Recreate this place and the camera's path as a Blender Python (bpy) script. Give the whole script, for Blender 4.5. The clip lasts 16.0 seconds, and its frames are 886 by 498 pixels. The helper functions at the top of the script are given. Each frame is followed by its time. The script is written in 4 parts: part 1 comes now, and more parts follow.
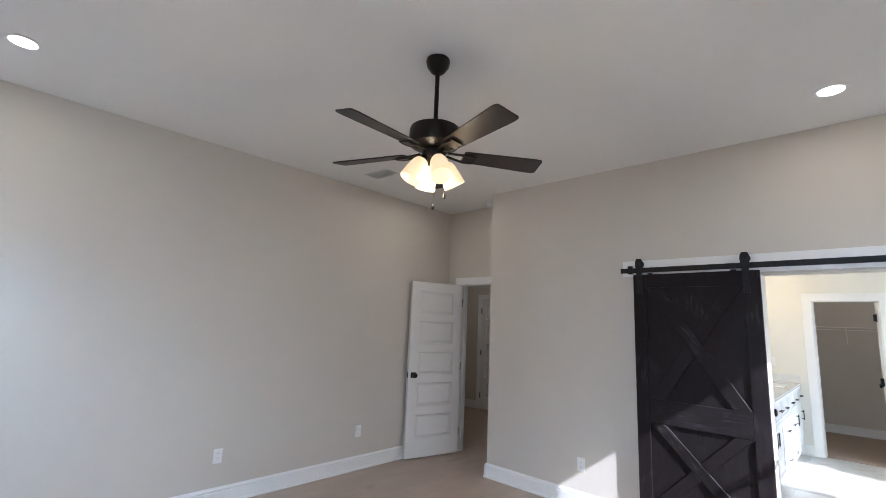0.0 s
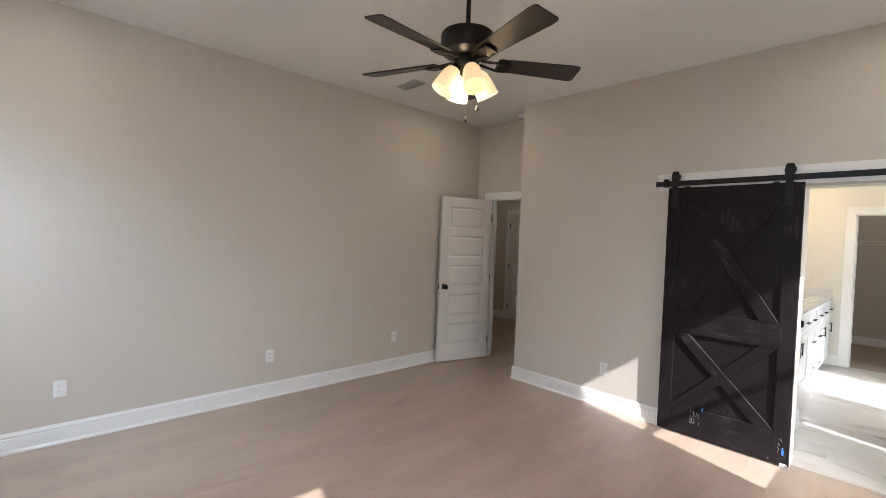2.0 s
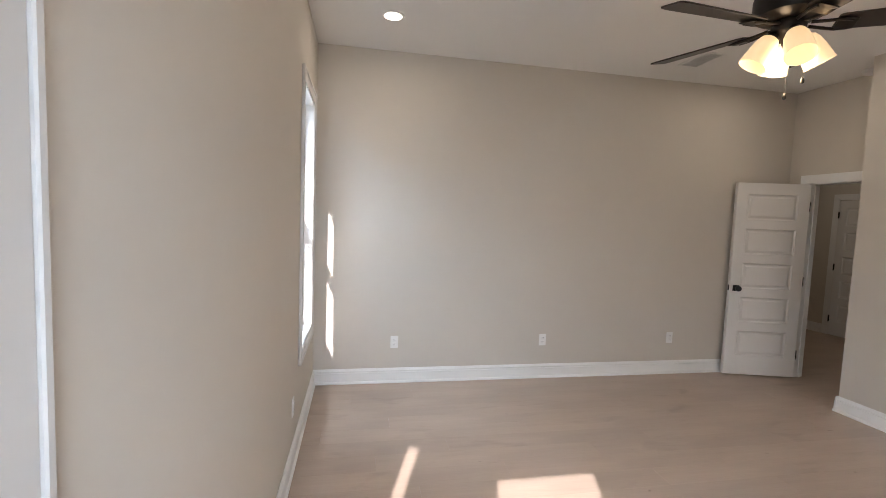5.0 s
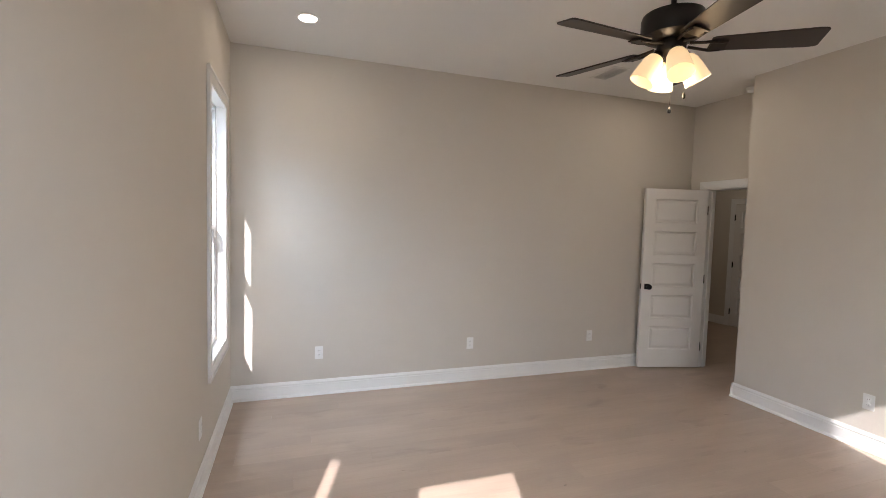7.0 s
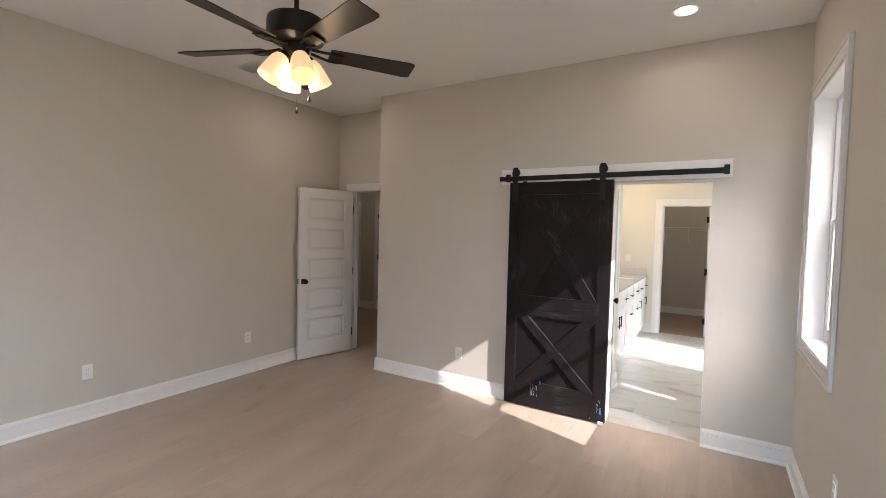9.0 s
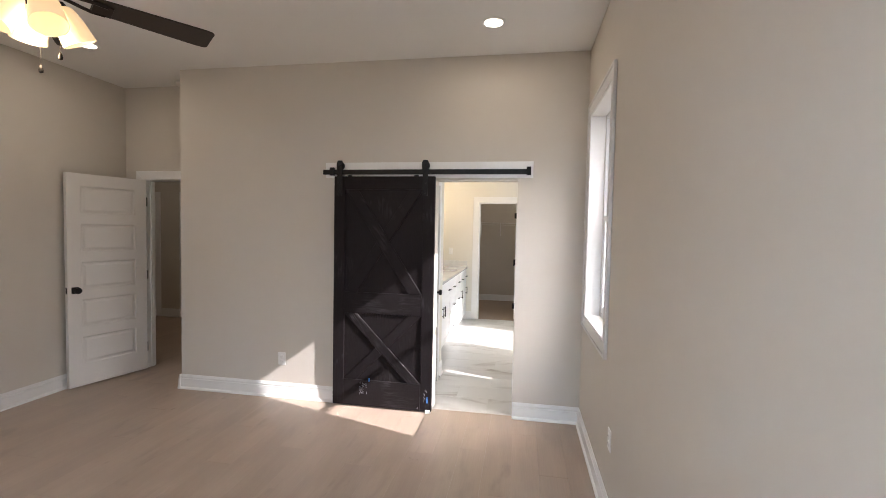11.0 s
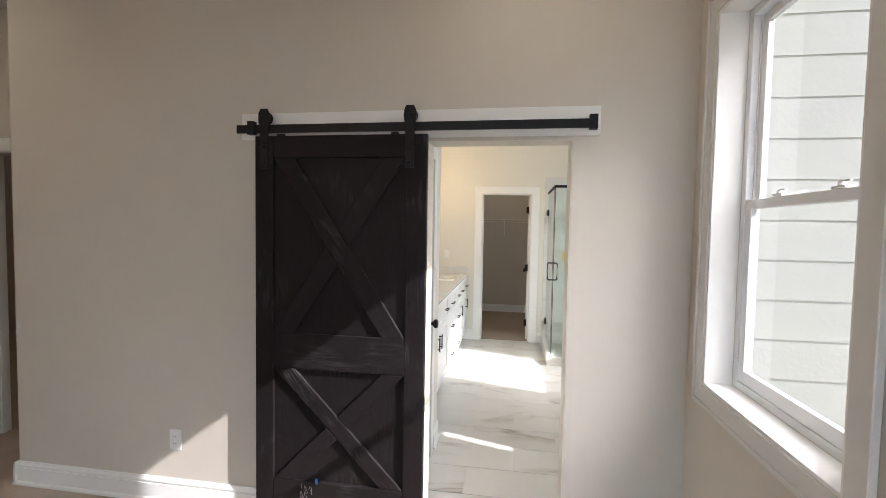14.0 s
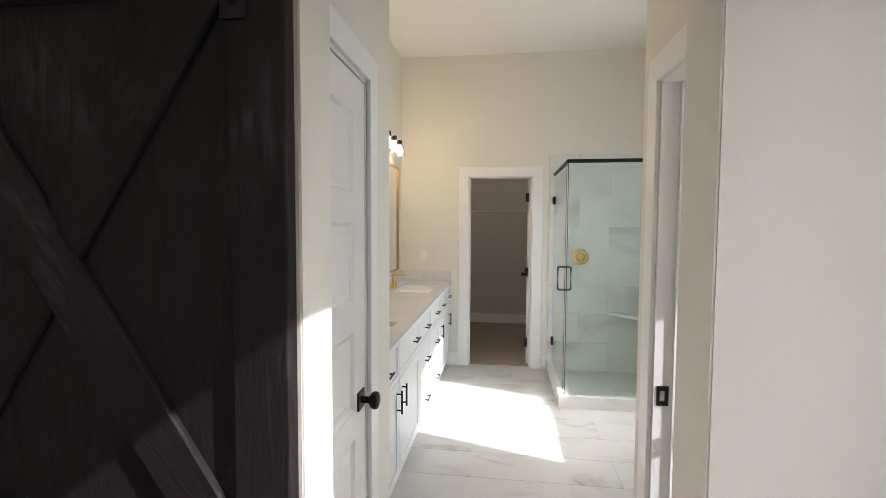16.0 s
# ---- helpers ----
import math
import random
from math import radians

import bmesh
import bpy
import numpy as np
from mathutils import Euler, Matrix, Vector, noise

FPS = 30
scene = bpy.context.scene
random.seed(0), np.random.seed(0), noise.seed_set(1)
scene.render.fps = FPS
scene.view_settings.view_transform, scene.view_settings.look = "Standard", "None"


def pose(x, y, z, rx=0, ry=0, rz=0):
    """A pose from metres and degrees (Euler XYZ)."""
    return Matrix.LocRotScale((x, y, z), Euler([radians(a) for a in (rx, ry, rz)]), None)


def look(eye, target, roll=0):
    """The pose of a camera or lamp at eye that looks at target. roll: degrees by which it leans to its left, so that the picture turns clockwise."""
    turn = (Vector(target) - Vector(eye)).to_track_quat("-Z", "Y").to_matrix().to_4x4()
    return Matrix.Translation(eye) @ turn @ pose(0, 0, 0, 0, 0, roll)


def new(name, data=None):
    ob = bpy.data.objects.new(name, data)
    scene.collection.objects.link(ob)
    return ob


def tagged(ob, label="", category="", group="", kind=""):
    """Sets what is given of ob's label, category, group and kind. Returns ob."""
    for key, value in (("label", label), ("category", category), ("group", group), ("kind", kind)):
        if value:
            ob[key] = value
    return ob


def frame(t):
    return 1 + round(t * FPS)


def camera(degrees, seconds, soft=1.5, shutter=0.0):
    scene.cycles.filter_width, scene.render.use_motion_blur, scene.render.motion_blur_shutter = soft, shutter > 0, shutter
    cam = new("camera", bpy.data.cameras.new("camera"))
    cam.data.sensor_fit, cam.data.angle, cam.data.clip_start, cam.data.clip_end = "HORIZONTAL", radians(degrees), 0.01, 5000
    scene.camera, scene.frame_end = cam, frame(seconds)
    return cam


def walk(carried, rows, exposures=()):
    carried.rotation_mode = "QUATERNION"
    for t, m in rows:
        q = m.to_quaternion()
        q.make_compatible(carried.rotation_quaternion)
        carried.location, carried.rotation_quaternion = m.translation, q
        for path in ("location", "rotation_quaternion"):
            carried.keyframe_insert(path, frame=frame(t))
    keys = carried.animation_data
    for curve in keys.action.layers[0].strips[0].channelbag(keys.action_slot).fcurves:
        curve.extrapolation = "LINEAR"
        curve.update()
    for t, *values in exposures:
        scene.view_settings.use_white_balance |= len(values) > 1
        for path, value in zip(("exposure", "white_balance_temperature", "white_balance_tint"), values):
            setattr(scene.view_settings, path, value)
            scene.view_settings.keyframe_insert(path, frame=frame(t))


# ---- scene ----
cam = camera(89.5, 16.0, 0.8)
PATH = [
    (0, (0.082, 0.071, 1.556), (-1.278, 1.501, 1.882), 2.3),
    (0.5, (0.099, 0.071, 1.534), (-1.276, 1.513, 1.708), 1.9),
    (1, (0.087, 0.058, 1.535), (-1.296, 1.5, 1.607), 1.8),
    (1.5, (0.086, 0.042, 1.539), (-1.309, 1.475, 1.55), 1.9),
    (2, (0.09, 0.02, 1.545), (-1.363, 1.393, 1.492), 2.2),
    (2.5, (0.083, -0.024, 1.557), (-1.478, 1.221, 1.452), 2.5),
    (3, (0.113, -0.031, 1.555), (-1.587, 1.016, 1.429), 2.4),
    (3.5, (0.116, -0.07, 1.568), (-1.697, 0.761, 1.424), 2.3),
    (4, (0.126, -0.113, 1.568), (-1.766, 0.519, 1.42), 2.3),
    (4.5, (0.139, -0.134, 1.57), (-1.795, 0.356, 1.424), 2.2),
    (4.7, (0.142, -0.137, 1.578), (-1.801, 0.311, 1.429), 2.2),
    (5.75, (0.165, -0.100, 1.582), (-1.818, 0.158, 1.448), 2.0),
    (6.8, (0.170, -0.010, 1.594), (-1.762, 0.505, 1.476), 1.7),
    (7, (0.17, 0.003, 1.596), (-1.723, 0.636, 1.478), 1.6),
    (7.5, (0.184, 0.050, 1.606), (-1.584, 0.974, 1.490), 1.7),
    (8, (0.202, 0.100, 1.604), (-1.376, 1.322, 1.495), 1.6),
    (8.5, (0.215, 0.133, 1.583), (-1.107, 1.632, 1.493), 1.6),
    (9, (0.257, 0.161, 1.584), (-0.781, 1.868, 1.499), 1.4),
    (9.5, (0.291, 0.177, 1.586), (-0.453, 2.032, 1.504), 1.3),
    (10, (0.309, 0.19, 1.583), (-0.188, 2.125, 1.503), 1.2),
    (10.2, (0.304, 0.183, 1.582), (-0.13, 2.134, 1.503), 1.2),
    (12.5, (0.12, 0.841, 1.588), (-0.191, 2.815, 1.492), 1.1),
    (13, (0.051, 1.142, 1.589), (-0.265, 3.114, 1.493), 1.2),
    (13.5, (0.008, 1.488, 1.578), (-0.304, 3.461, 1.482), 1.0),
    (14, (-0.042, 1.837, 1.575), (-0.351, 3.811, 1.48), 1.0),
    (14.5, (-0.094, 2.218, 1.55), (-0.393, 4.194, 1.455), 1.0),
    (15, (-0.104, 2.57, 1.535), (-0.375, 4.549, 1.434), 0.8),
    (15.5, (-0.102, 2.942, 1.549), (-0.364, 4.922, 1.446), 0.2),
    (16, (-0.112, 3.279, 1.531), (-0.375, 5.259, 1.427), 0.3),
]
EXPOSURE = [(0.0, 1.28, 5400, 12), (0.5, 1.26, 5400, 12), (1.0, 1.17, 5750, 12.5), (2.0, 1.13, 6150, 14), (3.0, 1.15, 6300, 15), (7.0, 1.13, 6300, 15.5), (10.0, 1.06, 6300, 16), (12.5, 1.18, 6250, 15), (13.5, 1.03, 6220, 14), (14.5, 0.71, 6250, 13), (15.0, 0.51, 6300, 13), (16.0, 0.63, 6120, 12)]
walk(cam, [(t, look(eye, target, roll)) for t, eye, target, roll in PATH], EXPOSURE)

# ---- world, sun, exposure ----
SUN_WAY = Vector((-1.0, 0.305, -0.744))          # the way the sunlight travels
world = bpy.data.worlds.new("world")
scene.world = world
world.use_nodes = True
wn = world.node_tree.nodes
sky = wn.new("ShaderNodeTexSky")
sky.sky_type = "NISHITA"
sky.sun_disc = False
sky.sun_elevation = math.atan2(0.744, math.hypot(1.0, 0.305))
sky.sun_rotation = math.atan2(1.0, -0.305)
world.node_tree.links.new(sky.outputs[0], wn["Background"].inputs[0])
wn["Background"].inputs[1].default_value = 0.12
sun = new("sun", bpy.data.lights.new("sun", "SUN"))
sun.data.energy, sun.data.angle, sun.data.color = 5.0, radians(0.53), (1.0, 0.975, 0.94)
sun.matrix_world = look((12, -4, 9), Vector((12, -4, 9)) + SUN_WAY)


def sky_panel(name, place, turn, w, h, energy, spread=180, colour=(0.66, 0.84, 1.0)):
    """An added area lamp that stands in for sky light, in a window's opening or just outside it."""
    ob = new(name, bpy.data.lights.new(name, "AREA"))
    ob.data.shape, ob.data.size, ob.data.size_y, ob.data.energy, ob.data.color = "RECTANGLE", w, h, energy, colour
    ob.data.spread = radians(spread)
    ob.matrix_world = pose(*place, *turn)
    return ob


def lamp(name, kind, place, energy, colour, size=0.1, turn=None):
    ob = new(name, bpy.data.lights.new(name, kind))
    ob.data.energy, ob.data.color = energy, colour
    if kind == "AREA":
        ob.data.shape, ob.data.size = "DISK", size
    else:
        ob.data.shadow_soft_size = size
    ob.matrix_world = turn or pose(*place)
    return ob


sky_panel("daylight_east", (0.925, 0.055, 1.73), (0, 66, 0), 1.35, 0.70, 5.4, 90)
sky_panel("daylight_south_west", (-3.32, -1.05, 2.72), (55, 0, 0), 0.80, 0.50, 20.0, 140)
sky_panel("daylight_south", (0.006, -1.25, 2.56), (66, 0, 0), 0.90, 0.60, 36.0, 150)
sky_panel("daylight_bath", (1.843, 6.24, 1.73), (0, 90, 0), 1.2, 1.15, 10.0, colour=(0.93, 0.97, 1.0))
sky_panel("daylight_toilet_room", (1.843, 4.53, 1.83), (0, 90, 0), 0.9, 0.30, 5.0, colour=(0.93, 0.97, 1.0))

# ---- materials ----
def material(name, colour, rough=0.5, metal=0.0, grain=(), bump=0.0, bump_scale=80.0, stain=0.0, stain_scale=1.2, per_piece=0.0, coat=0.0):
    """A paint, wood or metal: two scales of colour change, fine relief, and a change from piece to piece."""
    m = bpy.data.materials.new(name)
    m.use_nodes = True
    nt = m.node_tree
    b = nt.nodes["Principled BSDF"]
    b.inputs["Roughness"].default_value = rough
    b.inputs["Metallic"].default_value = metal
    b.inputs["Coat Weight"].default_value = coat
    co = nt.nodes.new("ShaderNodeTexCoord")
    rgb = nt.nodes.new("ShaderNodeRGB")
    rgb.outputs[0].default_value = (*colour, 1)
    out = rgb.outputs[0]

    def vary(fac, amount):
        nonlocal out
        ramp = nt.nodes.new("ShaderNodeMapRange")
        ramp.inputs["To Min"].default_value, ramp.inputs["To Max"].default_value = 1 - amount, 1 + amount
        nt.links.new(fac, ramp.inputs[0])
        mul = nt.nodes.new("ShaderNodeVectorMath")
        mul.operation = "SCALE"
        nt.links.new(out, mul.inputs[0])
        nt.links.new(ramp.outputs[0], mul.inputs["Scale"])
        out = mul.outputs[0]

    def noise_at(scale, stretch=(1, 1, 1), detail=4.0):
        mp = nt.nodes.new("ShaderNodeMapping")
        mp.inputs["Scale"].default_value = stretch
        nt.links.new(co.outputs["Object"], mp.inputs[0])
        n = nt.nodes.new("ShaderNodeTexNoise")
        n.inputs["Scale"].default_value, n.inputs["Detail"].default_value = scale, detail
        nt.links.new(mp.outputs[0], n.inputs["Vector"])
        return n.outputs[0]

    if stain:
        vary(noise_at(stain_scale), stain)
    for scale, stretch, amount in grain:
        vary(noise_at(scale, stretch, 6.0), amount)
    if per_piece:
        info = nt.nodes.new("ShaderNodeObjectInfo")
        vary(info.outputs["Random"], per_piece)
    nt.links.new(out, b.inputs["Base Color"])
    if bump:
        bp = nt.nodes.new("ShaderNodeBump")
        bp.inputs["Strength"].default_value, bp.inputs["Distance"].default_value = bump, 0.002
        nt.links.new(noise_at(bump_scale, (1, 1, 1), 3.0), bp.inputs["Height"])
        nt.links.new(bp.outputs[0], b.inputs["Normal"])
    return m


def marble(name, rough, colour=(0.74, 0.73, 0.71), vein=(0.30, 0.27, 0.23), scale=1.0, per_piece=True, amount=0.85, thin=0.06):
    """White marble: soft grey clouds and thin brown-grey veins; each tile takes its own cut of the stone."""
    m = bpy.data.materials.new(name)
    m.use_nodes = True
    nt = m.node_tree
    b = nt.nodes["Principled BSDF"]
    b.inputs["Roughness"].default_value = rough
    co = nt.nodes.new("ShaderNodeTexCoord")
    add = nt.nodes.new("ShaderNodeVectorMath")
    add.operation = "ADD"
    nt.links.new(co.outputs["Object"], add.inputs[0])
    if per_piece:
        info = nt.nodes.new("ShaderNodeObjectInfo")
        sc = nt.nodes.new("ShaderNodeVectorMath")
        sc.operation = "SCALE"
        sc.inputs[0].default_value = (37.0, 19.0, 11.0)
        nt.links.new(info.outputs["Random"], sc.inputs["Scale"])
        nt.links.new(sc.outputs[0], add.inputs[1])
    mp = nt.nodes.new("ShaderNodeMapping")
    mp.inputs["Rotation"].default_value = (0.3, 0.2, 0.5)
    mp.inputs["Scale"].default_value = (scale, 2.2 * scale, 2.2 * scale)
    nt.links.new(add.outputs[0], mp.inputs[0])

    def n(s, d, dist):
        t = nt.nodes.new("ShaderNodeTexNoise")
        t.inputs["Scale"].default_value, t.inputs["Detail"].default_value, t.inputs["Distortion"].default_value = s, d, dist
        nt.links.new(mp.outputs[0], t.inputs["Vector"])
        return t.outputs[0]

    def vein_fac(src, width):
        sub = nt.nodes.new("ShaderNodeMath")
        sub.operation = "SUBTRACT"
        sub.inputs[1].default_value = 0.5
        nt.links.new(src, sub.inputs[0])
        ab = nt.nodes.new("ShaderNodeMath")
        ab.operation = "ABSOLUTE"
        nt.links.new(sub.outputs[0], ab.inputs[0])
        r = nt.nodes.new("ShaderNodeMapRange")
        r.inputs["From Max"].default_value = width
        r.inputs["To Min"].default_value, r.inputs["To Max"].default_value = 1.0, 0.0
        nt.links.new(ab.outputs[0], r.inputs[0])
        return r.outputs[0]

    def mul(a, c):
        q = nt.nodes.new("ShaderNodeMath")
        q.operation = "MULTIPLY"
        for i, v in enumerate((a, c)):
            if isinstance(v, float):
                q.inputs[i].default_value = v
            else:
                nt.links.new(v, q.inputs[i])
        return q.outputs[0]

    gate = nt.nodes.new("ShaderNodeMapRange")
    gate.inputs["From Min"].default_value, gate.inputs["From Max"].default_value = 0.50, 0.70
    nt.links.new(n(1.4, 2.0, 0.2), gate.inputs[0])
    fac = mul(mul(vein_fac(n(1.3, 5.0, 1.2), thin), gate.outputs[0]), amount)
    cloud = nt.nodes.new("ShaderNodeMapRange")
    cloud.inputs["From Min"].default_value, cloud.inputs["From Max"].default_value, cloud.inputs["To Max"].default_value = 0.45, 0.8, 0.4
    nt.links.new(n(0.9, 4.0, 0.8), cloud.inputs[0])
    last = colour
    for f, col in ((cloud.outputs[0], tuple(0.72 * c for c in colour)), (fac, vein)):
        mix = nt.nodes.new("ShaderNodeMix")
        mix.data_type = "RGBA"
        nt.links.new(f, mix.inputs[0])
        if isinstance(last, tuple):
            mix.inputs[6].default_value = (*last, 1)
        else:
            nt.links.new(last, mix.inputs[6])
        mix.inputs[7].default_value = (*col, 1)
        last = mix.outputs[2]
    nt.links.new(last, b.inputs["Base Color"])
    return m


def glow(name, colour, strength):
    m = bpy.data.materials.new(name)
    m.use_nodes = True
    b = m.node_tree.nodes["Principled BSDF"]
    b.inputs["Base Color"].default_value = (0.7, 0.6, 0.45, 1)
    b.inputs["Roughness"].default_value = 0.3
    b.inputs["Emission Color"].default_value = (*colour, 1)
    b.inputs["Emission Strength"].default_value = strength
    return m


def glass(name, tint=(1, 1, 1)):
    m = bpy.data.materials.new(name)
    m.use_nodes = True
    b = m.node_tree.nodes["Principled BSDF"]
    b.inputs["Base Color"].default_value = (*tint, 1)
    b.inputs["Roughness"].default_value = 0.0
    b.inputs["Transmission Weight"].default_value = 1.0
    b.inputs["IOR"].default_value = 1.45
    return m


WALL = material("wall_paint", (0.594, 0.545, 0.480), 0.75, bump=0.07, bump_scale=260, stain=0.025, grain=((9, (1, 1, 1), 0.012),))
CEIL = material("ceiling_paint", (0.80, 0.785, 0.755), 0.85, bump=0.08, bump_scale=200, stain=0.02)
BATH_WALL = material("bath_wall_paint", (0.72, 0.69, 0.615), 0.7, bump=0.07, bump_scale=260, stain=0.02)
TRIM = material("trim_paint", (0.80, 0.79, 0.77), 0.35, bump=0.08, bump_scale=90, stain=0.02, stain_scale=3)
CASING = material("casing_paint", (0.655, 0.632, 0.604), 0.4, bump=0.08, bump_scale=90, stain=0.02, stain_scale=3)
DOOR = material("door_paint", (0.74, 0.715, 0.68), 0.38, bump=0.12, bump_scale=120, stain=0.02, stain_scale=4)
CAB = material("cabinet_paint", (0.80, 0.80, 0.80), 0.35, bump=0.06, stain=0.02, stain_scale=4)
VINYL = material("window_vinyl", (0.78, 0.79, 0.80), 0.3, stain=0.02, stain_scale=5)
PLATE = material("plate_plastic", (0.80, 0.79, 0.77), 0.35, stain=0.01, stain_scale=20)
VENT = material("vent_grey", (0.64, 0.625, 0.60), 0.7, stain=0.05, stain_scale=9)
SLOT = material("slot_dark", (0.05, 0.05, 0.05), 0.6)
PLANK = material("oak_plank", (0.405, 0.310, 0.242), 0.36, grain=((3.2, (4, 0.45, 1), 0.13), (20, (7, 0.25, 1), 0.09), (1.1, (3, 0.8, 1), 0.09)), stain=0.05, stain_scale=1.6, per_piece=0.035, bump=0.08, bump_scale=60)


def knots(m, scale, stretch, lo, hi, shade):
    """Sparse darker figure over a wood: clouds of grain and small knots."""
    nt = m.node_tree
    b = nt.nodes["Principled BSDF"]
    src = b.inputs["Base Color"].links[0].from_socket
    co, info = nt.nodes.new("ShaderNodeTexCoord"), nt.nodes.new("ShaderNodeObjectInfo")
    shift = nt.nodes.new("ShaderNodeVectorMath")
    shift.operation = "MULTIPLY_ADD"
    shift.inputs[1].default_value = (23.0, 41.0, 17.0)
    nt.links.new(info.outputs["Random"], shift.inputs[0])
    nt.links.new(co.outputs["Object"], shift.inputs[2])
    mp = nt.nodes.new("ShaderNodeMapping")
    mp.inputs["Scale"].default_value = stretch
    nt.links.new(shift.outputs[0], mp.inputs[0])
    n = nt.nodes.new("ShaderNodeTexNoise")
    n.inputs["Scale"].default_value, n.inputs["Detail"].default_value, n.inputs["Distortion"].default_value = scale, 4.0, 0.6
    nt.links.new(mp.outputs[0], n.inputs["Vector"])
    r = nt.nodes.new("ShaderNodeMapRange")
    r.interpolation_type = "SMOOTHSTEP"
    r.inputs["From Min"].default_value, r.inputs["From Max"].default_value = lo, hi
    r.inputs["To Min"].default_value, r.inputs["To Max"].default_value = 1.0, shade
    nt.links.new(n.outputs[0], r.inputs[0])
    mul = nt.nodes.new("ShaderNodeVectorMath")
    mul.operation = "SCALE"
    nt.links.new(src, mul.inputs[0])
    nt.links.new(r.outputs[0], mul.inputs["Scale"])
    nt.links.new(mul.outputs[0], b.inputs["Base Color"])


knots(PLANK, 2.2, (3.0, 0.9, 1), 0.57, 0.80, 0.82)
knots(PLANK, 6.0, (2.2, 1.1, 1), 0.70, 0.80, 0.58)
SUBFLOOR = material("floor_joint", (0.37, 0.275, 0.21), 0.8, stain=0.1)
GROUT = material("grout", (0.585, 0.57, 0.54), 0.8, stain=0.06, stain_scale=6)
CARPET = material("carpet", (0.36, 0.29, 0.235), 0.95, grain=((160, (1, 1, 1), 0.25), (30, (1, 1, 1), 0.1)), bump=1.0, bump_scale=300)
BLACK = material("black_metal", (0.012, 0.012, 0.013), 0.42, 0.6, stain=0.2, stain_scale=30, bump=0.05)
FANBODY = material("fan_bronze", (0.014, 0.011, 0.010), 0.38, 0.5, stain=0.2, stain_scale=12)
BLADE = material("blade_walnut", (0.019, 0.013, 0.0105), 0.42, grain=((14, (1, 12, 1), 0.25),), stain=0.15)
BRASS = material("brushed_brass", (0.72, 0.46, 0.20), 0.28, 1.0, stain=0.06, stain_scale=20)
CHROME = material("steel", (0.6, 0.6, 0.6), 0.25, 1.0, stain=0.05, stain_scale=20)
SIDING = material("siding_paint", (0.39, 0.405, 0.38), 0.65, grain=((18, (0.25, 1, 9), 0.05),), stain=0.03, bump=0.5, bump_scale=40)
ROOFING = material("roof_shingle", (0.09, 0.085, 0.08), 0.9, grain=((30, (1, 1, 1), 0.3),), stain=0.2, bump=0.6, bump_scale=50)
GROUND = material("yard_ground", (0.20, 0.19, 0.12), 0.95, grain=((3, (1, 1, 1), 0.25), (40, (1, 1, 1), 0.25)), stain=0.25, stain_scale=0.4, bump=1.0, bump_scale=30)
TAPE = material("blue_tape", (0.05, 0.22, 0.60), 0.5, stain=0.1, stain_scale=40)
PORCELAIN = material("porcelain", (0.82, 0.82, 0.81), 0.12, stain=0.01)
FLOOR_TILE = marble("floor_marble_tile", 0.28, (0.60, 0.585, 0.55), (0.24, 0.19, 0.145), 0.8, True, 0.85, 0.07)
WALL_TILE = marble("wall_marble_tile", 0.25, (0.70, 0.69, 0.665), (0.30, 0.27, 0.235), 0.75, True, 0.7, 0.15)
QUARTZ = marble("counter_quartz", 0.2, (0.72, 0.71, 0.69), (0.34, 0.32, 0.30), 1.4, False, 0.6, 0.05)
SHADE = glow("opal_glass_lit", (1.0, 0.66, 0.31), 0.36)
BULB = glow("bulb_lit", (1.0, 0.84, 0.58), 4.0)
LENS = glow("downlight_lens", (1.0, 0.90, 0.74), 4.6)
PANE = glass("window_glass")
SHOWER_GLASS = glass("shower_glass", (0.86, 0.95, 0.92))
MIRROR = material("mirror_silver", (0.9, 0.9, 0.9), 0.01, 1.0)


